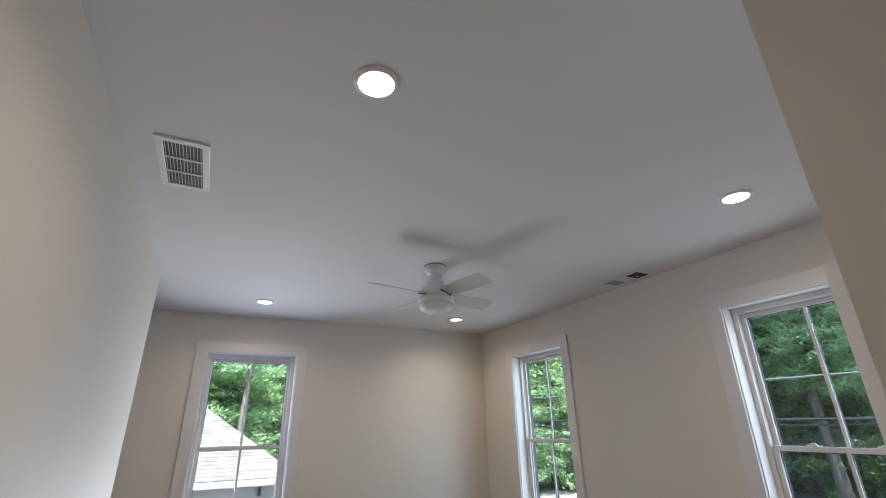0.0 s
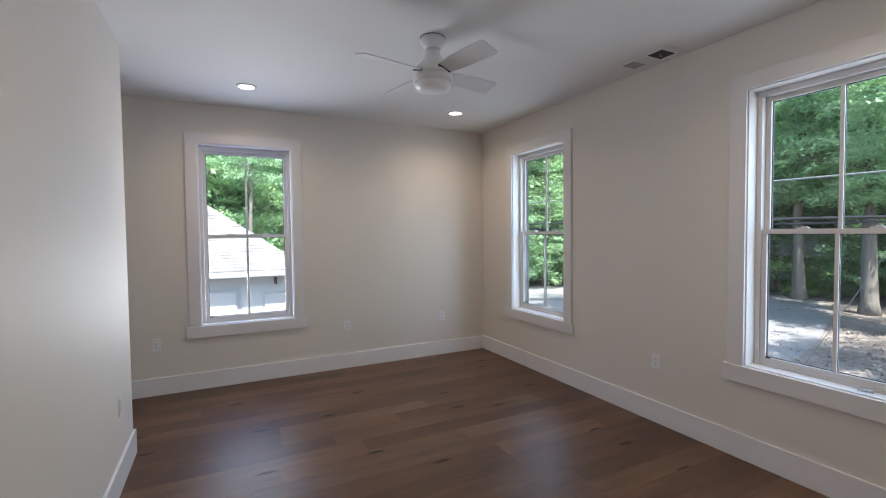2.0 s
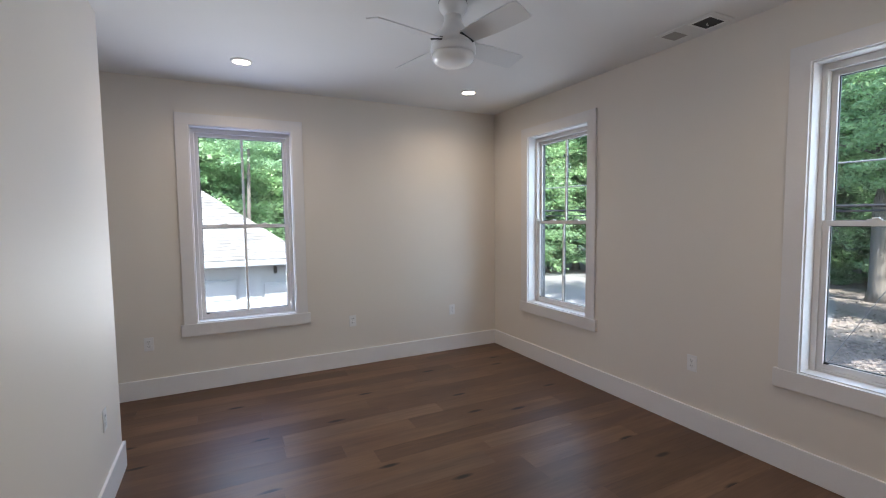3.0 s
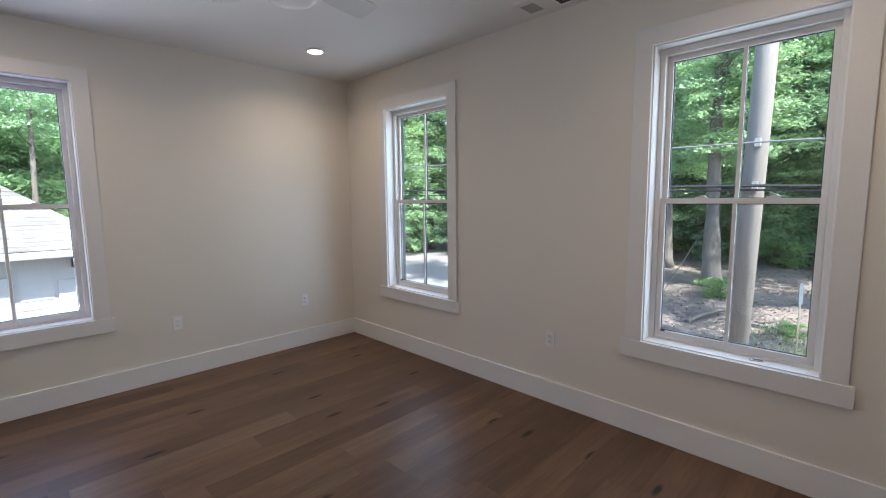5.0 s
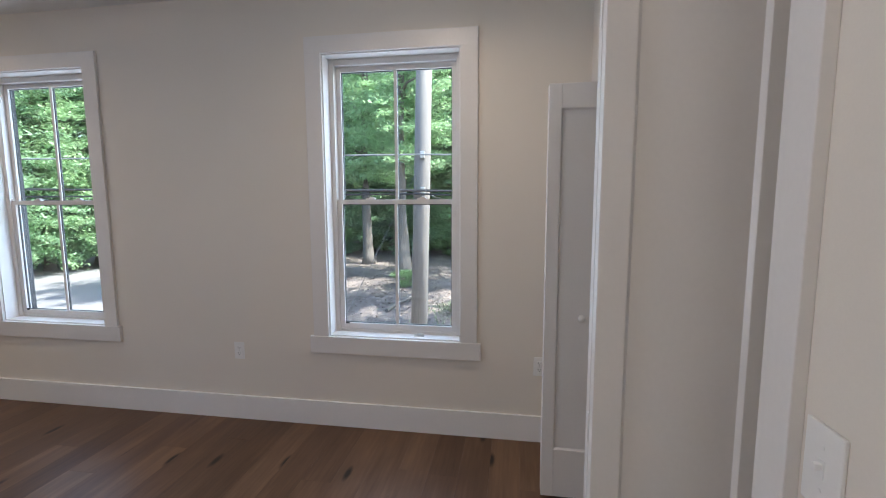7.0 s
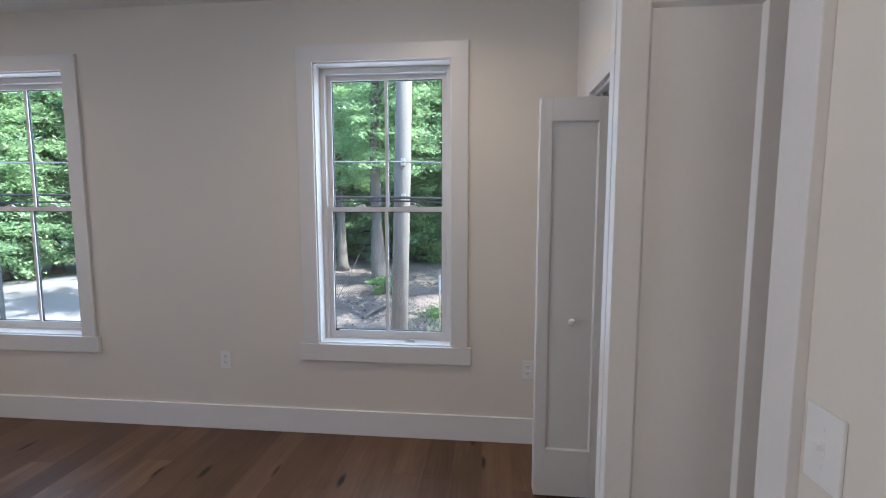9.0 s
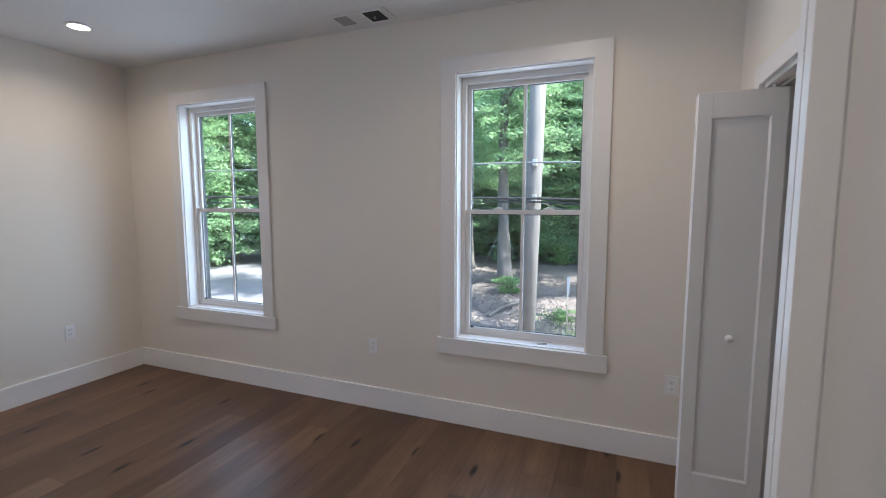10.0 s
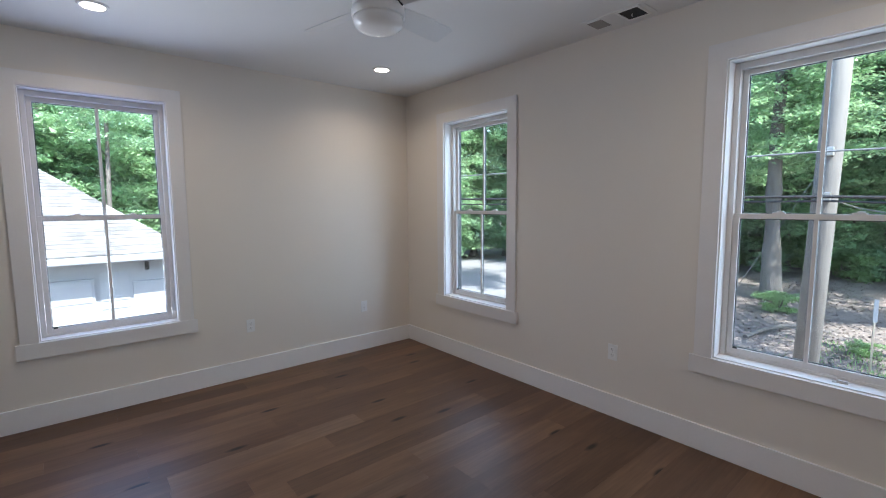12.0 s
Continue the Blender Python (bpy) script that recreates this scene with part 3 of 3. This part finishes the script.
def garage():
    g = empty("garage_house", pose(0, 0, 0), "white neighbouring garage with pale shingle hip roof and grey gutter", "house")
    x0, x1, y0, y1 = -9.0, 1.40, 11.3, 18.0
    ez, o = 0.63, 0.40
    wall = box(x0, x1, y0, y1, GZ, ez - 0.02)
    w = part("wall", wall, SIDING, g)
    # lap siding boards between garage door and side door
    for k in range(15):
        z = GZ + 0.1 + k * 0.155
        for a, b in ((0.30, 0.74), (1.34, 1.40)):
            bmb = bmesh.new()
            vs = [bmb.verts.new(p) for p in ((a, y0 - 0.022, z), (b, y0 - 0.022, z), (b, y0 - 0.006, z + 0.155), (a, y0 - 0.006, z + 0.155), (a, y0 - 0.001, z), (b, y0 - 0.001, z))]
            bmb.faces.new(vs[:4])
            bmb.faces.new([vs[4], vs[5], vs[1], vs[0]])
            part("siding_board", bmb, SIDING, w)
    # hip roof with shingle courses
    ex0, ex1, ey0, ey1 = x0 - o, x1 + o - 0.05, y0 - o, y1 + o
    half, tan = (ey1 - ey0) / 2, 0.735
    bm = bmesh.new()
    ridge_z = ez + 0.06 + half * tan
    c = [bm.verts.new(p) for p in ((ex0, ey0, ez + 0.06), (ex1, ey0, ez + 0.06), (ex1, ey1, ez + 0.06), (ex0, ey1, ez + 0.06), (ex0 + half, ey0 + half, ridge_z), (ex1 - half, ey0 + half, ridge_z))]
    for f in ((0, 1, 5, 4), (1, 2, 5), (2, 3, 4, 5), (3, 0, 4), (3, 2, 1, 0)):
        bm.faces.new([c[i] for i in f])
    roof = part("roof", bm, SHINGLE, g, "pale sunlit shingle roof")
    bm = bmesh.new()
    course = 0.09
    n = int(half / course)
    for k in range(n):
        s0, s1 = k * course, (k + 1) * course
        x = ex0 + s0 + RN.uniform(0, 0.2)
        while x < ex1 - s0 - 0.05:
            wd = RN.choice((0.12, 0.15, 0.18, 0.22))
            xe = min(x + wd, ex1 - s0)
            xe = ex1 - s0 if ex1 - s0 - xe < 0.2 else xe
            cut = course if xe >= ex1 - s0 - 1e-6 else 0.0
            lift = RN.uniform(0.010, 0.022)
            za, zb = ez + 0.06 + s0 * tan, ez + 0.06 + s1 * tan
            v = [bm.verts.new(p) for p in ((x, ey0 + s0, za + lift), (xe, ey0 + s0, za + lift), (xe - cut, ey0 + s1, zb + 0.004), (x, ey0 + s1, zb + 0.004), (x, ey0 + s0, za), (xe, ey0 + s0, za))]
            bm.faces.new(v[:4])
            bm.faces.new([v[4], v[5], v[1], v[0]])
            x = xe + 0.006
    tagged(part("shingles", bm, SHINGLE, roof), kind="stuff")
    part("gutter", box(ex0, ex1, ey0 - 0.10, ey0 + 0.005, ez - 0.07, ez + 0.05, 0.02), GREYTRIM, g, "blue-grey gutter along the eave")
    part("soffit", box(ex0, ex1, ey0 + 0.006, y0 + 0.002, ez - 0.06, ez - 0.03), GREYTRIM, g)
    part("frieze_board", box(x0, x1 + 0.002, y0 - 0.02, y0 - 0.001, ez - 0.30, ez - 0.061), SIDING, g)
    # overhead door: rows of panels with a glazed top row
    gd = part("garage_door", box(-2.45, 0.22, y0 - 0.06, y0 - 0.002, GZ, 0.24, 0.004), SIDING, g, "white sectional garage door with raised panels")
    for r in range(4):
        for k in range(4):
            xa = -2.40 + k * 0.66
            za = GZ + 0.05 + r * 0.515
            part("panel", box(xa, xa + 0.60, y0 - 0.072, y0 - 0.058, za + 0.06, za + 0.46, 0.008), SIDING, gd)
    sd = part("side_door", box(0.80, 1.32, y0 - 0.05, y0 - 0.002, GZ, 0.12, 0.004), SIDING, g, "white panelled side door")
    part("panel", box(0.85, 1.27, y0 - 0.060, y0 - 0.048, -0.06, 0.06, 0.006), SIDING, sd)
    for r in range(3):
        for k in range(2):
            part("panel", box(0.85 + k * 0.23, 1.04 + k * 0.23, y0 - 0.060, y0 - 0.048, -0.62 - r * 0.55, -0.16 - r * 0.55, 0.006), SIDING, sd)
    part("door_handle", lathe([(0, 0), (0.02, 0.01), (0.02, 0.04), (0, 0.05)], 12), DARK, sd, at=pose(0.84, y0 - 0.05, -0.95, 90))
    wl = part("wall_lantern", box(1.00, 1.07, y0 - 0.17, y0 - 0.10, 0.34, 0.50, 0.01), DARK, g, "small black wall lantern")
    part("bracket", box(1.02, 1.05, y0 - 0.11, y0 - 0.02, 0.45, 0.50, 0.004), DARK, wl)


garage()


def leaf_mesh(name, nodes, count, size, material, seed):
    """Many small leaves spread over flat sprays; a node is (centre, reach, flatness)."""
    r = random.Random(seed)
    verts, faces = [], []
    for _ in range(count):
        c0, reach, flat = r.choice(nodes)
        c = c0 + Vector((r.gauss(0, 0.5), r.gauss(0, 0.5), r.gauss(0, 0.5) * flat)) * reach
        n = Vector((r.gauss(0, 0.8), r.gauss(0, 0.8), 1.0)).normalized()
        u = n.orthogonal().normalized()
        u.rotate(Matrix.Rotation(r.uniform(0, 6.28), 3, n))
        v = n.cross(u)
        s = size * r.uniform(0.6, 1.4)
        k = len(verts)
        verts += [c - u * s, c + v * s * 0.55 + u * s * 0.15, c + u * s * 0.9 - v * s * 0.4]
        faces.append((k, k + 1, k + 2))
    me = bpy.data.meshes.new(name)
    me.from_pydata([tuple(v) for v in verts], [], faces)
    me.materials.append(material)
    return me


def spray_nodes(seed, rad, height, tiers, arms):
    """Foliage of a crown: tiers of drooping boughs, each carrying flat sprays, with gaps between the tiers."""
    r = random.Random(seed)
    nodes = []
    for i in range(tiers):
        z = -height / 2 + height * (i + r.uniform(0.2, 0.8)) / tiers
        for k in range(arms):
            a = 2 * math.pi * (k + r.uniform(-0.45, 0.45)) / arms + i
            reach = rad * r.uniform(0.55, 1.1) * (1.0 - 0.25 * abs(2 * i / max(1, tiers - 1) - 1))
            zz = z + r.uniform(-0.35, 0.35)
            for j in range(5):
                f = 0.22 + 0.78 * j / 4
                side = r.uniform(-0.35, 0.35) * f
                nodes.append((Vector((math.cos(a + side) * reach * f, math.sin(a + side) * reach * f, zz + 0.25 * f - 0.45 * f * f)), r.uniform(0.34, 0.66) * (1.15 - 0.4 * f), r.uniform(0.35, 0.7)))
    return nodes


CROWNS = [leaf_mesh("crown", spray_nodes(11 + k, 2.7, 4.2, 6, 7), 13500, 0.075, (LEAF, LEAF, FARLEAF)[k], 61 + k) for k in range(3)]
DEEP_CROWNS = [leaf_mesh("crown", spray_nodes(31 + k, 3.0, 4.6, 6, 7), 13500, 0.085, FARLEAF, 71 + k) for k in range(2)]
# crowns whose leaf colour is lightened in place of stronger sun
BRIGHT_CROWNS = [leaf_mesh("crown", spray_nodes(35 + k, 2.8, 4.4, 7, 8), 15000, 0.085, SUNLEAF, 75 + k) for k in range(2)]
THIN_CROWNS = [leaf_mesh("crown", spray_nodes(41 + k, 2.6, 2.6, 3, 6), 4200, 0.085, LEAF, 81 + k) for k in range(2)]


def shrub_nodes(seed):
    r = random.Random(seed)
    return [(Vector((r.gauss(0, 0.42), r.gauss(0, 0.42), r.uniform(-0.5, 0.5))), r.uniform(0.25, 0.45), 0.4) for _ in range(22)]


SHRUBS = [leaf_mesh("foliage", shrub_nodes(51 + k), 3600, 0.065, (LEAF, YOUNGLEAF)[k], 91 + k) for k in range(2)]


def tree(x, y, h, rad, seed, crown_at, label, scale=1.0, crowns=CROWNS):
    r = random.Random(seed)
    t = empty("tree", pose(x, y, GZ), label, "tree", "trees outside")
    lean, bow, turn = r.uniform(-0.03, 0.03), r.uniform(0.04, 0.14), r.uniform(0, 6.28)
    pts = [(lean * h * i / 8 + bow * math.sin(i * 0.8 + turn), bow * math.sin(i * 0.6), -0.05 + h * i / 8) for i in range(9)]
    foot = [pts[0], tuple(0.9 * pts[0][q] + 0.1 * pts[1][q] if q < 2 else 0.45 for q in range(3))]
    part("trunk", tube(foot + pts[1:], [rad * 1.5, rad * 1.08] + [rad * (1.0 - 0.085 * i) for i in range(1, 9)], 14), BARK, t, smooth=True)
    for k in range(7):
        f = r.uniform(0.4, 0.9)
        a, ln = r.uniform(0, 6.28), r.uniform(1.2, 2.6) * scale
        base = Vector(pts[min(8, int(f * 8))])
        part("limb", tube([base, base + Vector((math.cos(a) * ln * 0.5, math.sin(a) * ln * 0.5, ln * 0.22)), base + Vector((math.cos(a + 0.3) * ln, math.sin(a + 0.3) * ln, ln * 0.35))], [rad * 0.28, rad * 0.16, rad * 0.05], 7), BARK, t, smooth=True)
    for cz in crown_at:
        ob = new("crown", r.choice(crowns))
        ob.parent = t
        ob.matrix_basis = pose(r.uniform(-0.6, 0.6), r.uniform(-0.6, 0.6), cz, 0, 0, r.uniform(0, 360)) @ Matrix.Diagonal((scale * r.uniform(0.85, 1.15), scale * r.uniform(0.85, 1.15), scale * r.uniform(0.8, 1.1), 1))
    return t


# the trunks that stand out, then the wood behind them
for x, y, h, rad, crown in ((18.5, 5.4, 15, 0.30, (6.6, 10.5)), (24.3, 11.5, 15, 0.25, (6.8, 10.5)), (22.2, 8.2, 15, 0.26, (6.5, 10.5)), (30, 9, 14, 0.3, (6, 10)), (27, 4.5, 14, 0.28, (5.5, 9.5)), (24, 1.0, 14, 0.25, (6, 10))):
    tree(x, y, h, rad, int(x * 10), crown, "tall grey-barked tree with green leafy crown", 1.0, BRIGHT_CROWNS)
for k in range(14):
    x, y = 24.5 + RN.uniform(0, 4), -1 + 24 * k / 13 + RN.uniform(-0.8, 0.8)
    tree(x, y, 11, 0.13, 100 + k, (4.6, 8.0) if k % 3 else (3.0, 6.2, 9.0), "slim leafy green woodland tree", 1.05, BRIGHT_CROWNS if k % 2 else CROWNS)
for k in range(15):
    x, y = 31 + RN.uniform(0, 6), -3 + 30 * k / 14 + RN.uniform(-1.2, 1.2)
    tree(x, y, 13, 0.2, 150 + k, (2.8, 6.5, 10.2), "leafy green woodland tree", 1.3, DEEP_CROWNS)
for k in range(9):
    a, d = radians(27 + 31 * k / 8), 26 + RN.uniform(0, 5)
    tree(d * math.sin(a), d * math.cos(a), 12, 0.2, 180 + k, (2.9, 5.8, 9.2), "layered green tree beyond the driveway", 1.15, BRIGHT_CROWNS if k % 2 else CROWNS)
for k in range(12):
    x, y = -6 + 25 * k / 11 + RN.uniform(-1, 1), 23.5 + RN.uniform(0, 7)
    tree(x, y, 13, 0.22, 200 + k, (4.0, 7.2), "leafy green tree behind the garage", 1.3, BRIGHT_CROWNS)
tree(1.1, 21.4, 14, 0.10, 37, (6.5, 10.5), "slim pale-trunked tree behind the garage", 0.8, THIN_CROWNS)
# unseen trees added to the south: high thin crowns whose gaps dapple the ground
for x, y in ((10.5, -2.6), (13.5, -0.6), (16.5, -3.2), (19.5, -0.9), (22.5, -2.6)):
    tree(x, y, 12, 0.2, int(x * 9), (8.6, 11.0), "unseen thin-crowned tree added to shade the ground", 1.0, THIN_CROWNS)
# one more tree, added only so its high crown shades the driveway
tree(13.6, 8.2, 13, 0.16, 77, (9.8, 12.4), "slim leafy tree added to shade the driveway", 0.9, THIN_CROWNS)


def shrub(x, y, s, seed):
    r = random.Random(seed)
    b = empty("shrub", pose(x, y, GZ), "low bright green leafy shrub", "shrub", "shrubs outside")
    ob = new("foliage", SHRUBS[seed % 2])
    ob.parent = b
    ob.matrix_basis = pose(0, 0, 0.62 * s, 0, 0, r.uniform(0, 360)) @ Matrix.Scale(s, 4)
    for k in range(4):
        a = r.uniform(0, 6.28)
        part("stem", tube([(0, 0, -0.02), (math.cos(a) * 0.2 * s, math.sin(a) * 0.2 * s, 0.4 * s), (math.cos(a) * 0.45 * s, math.sin(a) * 0.45 * s, 0.8 * s)], 0.012, 5), BARK, b)


shrub(16.6, 4.7, 0.55, 3)
shrub(13.2, 2.35, 0.28, 5)
for k in range(22):
    x, y = 23 + RN.uniform(0, 9), -3 + 28 * k / 21 + RN.uniform(-1, 1)
    shrub(x, y, RN.uniform(0.8, 1.7), 20 + k)


def scatter(name, label, category, count, spread, size, upright, material, seed):
    """Loose flat leaves or standing blades on the ground, thrown about spots (x, y, reach)."""
    r = random.Random(seed)
    verts, faces = [], []
    for _ in range(count):
        x0, y0, reach = r.choice(spread)
        c = Vector((x0 + r.gauss(0, reach), y0 + r.gauss(0, reach), GZ + 0.004))
        a, s = r.uniform(0, 6.28), size * r.uniform(0.5, 1.4)
        u = Vector((math.cos(a), math.sin(a), 0))
        v = Vector((r.uniform(-0.3, 0.3), r.uniform(-0.3, 0.3), 1)) if upright else Vector((-u.y, u.x, r.uniform(0.0, 0.7)))
        k = len(verts)
        w = 0.12 if upright else 0.5
        verts += [tuple(c - u * s * w), tuple(c + u * s * w), tuple(c + v * s)]
        faces.append((k, k + 1, k + 2))
    me = bpy.data.meshes.new(name)
    me.from_pydata(verts, [], faces)
    me.materials.append(material)
    tagged(new(name, me), label, category, kind="stuff")


scatter("fallen_leaves", "dry brown fallen leaves strewn on the soil", "leaves", 26000, [(12, 2.4, 1.6), (14.5, 4.0, 2.0), (18, 4.5, 2.6), (21, 7, 3.0), (24, 5, 3.5)], 0.055, False, DRYLEAF, 15)
scatter("grass", "sparse yellow-green grass near the pole", "grass", 2000, [(10.6, 2.1, 0.7), (11.8, 1.6, 0.6), (13.2, 2.4, 0.5), (12.6, 1.2, 0.8), (9.6, 2.6, 0.5)], 0.08, True, YOUNGLEAF, 16)


def utility_pole():
    p = empty("utility_pole", pose(6.75, 2.08, GZ), "weathered grey wooden utility pole carrying cables", "utility pole")
    part("shaft", tube([(0, 0.15, -0.1), (0.01, 0.03, 4), (0.02, -0.08, 8.5)], [0.130, 0.120, 0.104], 20), POLEWOOD, p, smooth=True)
    for z in (3.46, 3.97):
        part("cable_clamp", box(-0.17, -0.095, -0.03, 0.03, z - 0.05, z + 0.05, 0.008), STEEL, p)
    for nm, z, rad, sag in (("upper_cable", 3.97, 0.012, 0.06), ("lower_cable", 3.46, 0.020, 0.05), ("lower_cable", 3.41, 0.014, 0.14)):
        bmc = tube([(-0.17 + 0.10 * s / 12, 24 * s / 12, z + 0.35 * s / 12 - sag * math.sin(math.pi * s / 12)) for s in range(13)], rad, 6)
        part(nm, bmc, PALECABLE if nm == "upper_cable" else CABLE, p)
        bmc = tube([(-0.17 - 0.6 * s / 12, -14 * s / 12, z - 0.35 * s / 12 - sag * 0.6 * math.sin(math.pi * s / 12)) for s in range(13)], rad, 6)
        part(nm, bmc, PALECABLE if nm == "upper_cable" else CABLE, p)
    part("drop_wire", tube([(-0.13, -0.10, 3.40), (-0.15, -0.28, 3.33), (-0.16, -0.55, 3.27), (-0.18, -1.1, 3.21), (-0.4, -14, 2.6)], 0.006, 6), PALECABLE, p, "pale thin drop wire")
    part("guy_wire", tube([(0, 0.14, 3.7), (0, 1.1, 1.85), (0, 2.05, 0.0)], 0.0045, 6), PALECABLE, p, "pale steel guy wire")


utility_pole()


def fallen_branch():
    b = empty("fallen_branch", pose(13.8, 4.2, GZ, 0, 0, -14), "dark fallen branch lying on leaf litter", "branch")
    part("stem", tube([(-1.1, 0, 0.05), (-0.3, 0.08, 0.09), (0.5, 0.02, 0.12), (1.2, -0.1, 0.06)], [0.06, 0.055, 0.045, 0.02], 8), BARK, b)
    part("twig", tube([(0.3, 0.03, 0.11), (0.7, 0.3, 0.25), (0.9, 0.5, 0.22)], [0.02, 0.015, 0.006], 6), BARK, b)


fallen_branch()


def road_sign():
    g = empty("road_sign", pose(11.9, 2.1, GZ, 0, 0, 20), "small white sign plate on a thin metal post", "sign")
    part("post", box(-0.02, 0.02, -0.015, 0.015, -0.1, 1.5, 0.004), STEEL, g)
    part("plate", box(-0.04, -0.022, -0.035, 0.035, 1.05, 1.50, 0.004), SIDING, g, "blank white plate")


road_sign()


def far_house():
    g = empty("distant_house", pose(31.5, 15.8, GZ, 0, 0, 28), "pale house with dark gable roof among the trees", "house")
    part("wall", box(-4, 4, -3, 3, 0, 2.2), SIDING, g)
    bm = bmesh.new()
    c = [bm.verts.new(p) for p in ((-4.4, -3.5, 2.1), (4.4, -3.5, 2.1), (4.4, 3.5, 2.1), (-4.4, 3.5, 2.1), (-4.4, 0, 3.5), (4.4, 0, 3.5))]
    for f in ((0, 1, 5, 4), (2, 3, 4, 5), (0, 4, 3), (1, 2, 5), (3, 2, 1, 0)):
        bm.faces.new([c[i] for i in f])
    part("roof", bm, GREYTRIM, g, "grey gable roof")
    for a in (-2.6, 0.0, 2.6):
        part("window", box(a - 0.45, a + 0.45, -3.04, -2.99, 0.8, 1.8, 0.01), DARKPANE, g)
    for a in (-1.5, 1.5):
        part("window", box(-4.04, -3.99, a - 0.45, a + 0.45, 0.8, 1.8, 0.01), DARKPANE, g)


far_house()


def far_woods():
    r = random.Random(5)
    verts, faces = [], []
    for _ in range(52000):
        a = radians(r.uniform(-30, 115))
        d = r.uniform(40, 52)
        z = GZ + r.uniform(0, 1) ** 1.3 * (15 + 4 * math.sin(a * 9) + 2 * math.sin(a * 23))
        c = Vector((d * math.sin(a), d * math.cos(a), z))
        n = Vector((-math.sin(a) + r.uniform(-0.8, 0.8), -math.cos(a) + r.uniform(-0.8, 0.8), r.uniform(-0.2, 1))).normalized()
        u = n.orthogonal().normalized()
        u.rotate(Matrix.Rotation(r.uniform(0, 6.28), 3, n))
        v = n.cross(u)
        s = r.uniform(0.16, 0.36)
        k = len(verts)
        verts += [tuple(c - u * s), tuple(c + v * s * 0.6), tuple(c + u * s), tuple(c - v * s * 0.6)]
        faces.append((k, k + 1, k + 2, k + 3))
    me = bpy.data.meshes.new("far_woods")
    me.from_pydata(verts, [], faces)
    me.materials.append(FARLEAF)
    tagged(new("far_woods", me), "dense green woods in the distance", "woods", kind="stuff")


far_woods()

# ---- floor planks ----
PW = 0.165
rows0 = 3.035 - PW * 29
plank_cache = {}


def plank_mesh(length, width, wood=OAK):
    key = (round(length, 2), round(width, 3), wood.name)
    if key not in plank_cache:
        l, w = key[:2]
        bm = bmesh.new()
        g, e = 0.0001, 0.0004
        lo = [bm.verts.new((x, y, -0.0055)) for x, y in ((g, g), (l - g, g), (l - g, w - g), (g, w - g))]
        md = [bm.verts.new((x, y, -e)) for x, y in ((g, g), (l - g, g), (l - g, w - g), (g, w - g))]
        hi = [bm.verts.new((x, y, 0.0)) for x, y in ((g + e, g + e), (l - g - e, g + e), (l - g - e, w - g - e), (g + e, w - g - e))]
        bm.faces.new(hi)
        for a, b in ((lo, md), (md, hi)):
            for k in range(4):
                bm.faces.new([a[k], a[(k + 1) % 4], b[(k + 1) % 4], b[k]])
        plank_cache[key] = mesh_of("plank", bm, wood)
    return plank_cache[key]


def lay(x, y, length, width, wood=OAK):
    ob = new("plank", plank_mesh(length, width, wood))
    ob.parent = floor
    ob.matrix_basis = pose(x, y, 0)


for row in range(60):
    y = rows0 + row * PW
    if y > YB or y + PW < Y0:
        continue
    if y + PW > YB + 0.0:
        wid = YB - y
    else:
        wid = PW
    xs, xe = (XA, XR) if y > YA else (XL, XR)
    rr = random.Random(900 + row)
    joints = []
    if row == 29:
        joints = [0.22, 1.51, 2.22]
    elif row == 28:
        joints = [0.05, 1.44]
    else:
        x = xs + rr.uniform(0.3, 1.5)
        while x < xe - 0.25:
            joints.append(round(x, 2))
            x += rr.choice((0.9, 1.2, 1.5, 1.8, 1.8))
    ends = [xs] + [j for j in joints if xs < j < xe] + [xe]
    for a, b in zip(ends, ends[1:]):
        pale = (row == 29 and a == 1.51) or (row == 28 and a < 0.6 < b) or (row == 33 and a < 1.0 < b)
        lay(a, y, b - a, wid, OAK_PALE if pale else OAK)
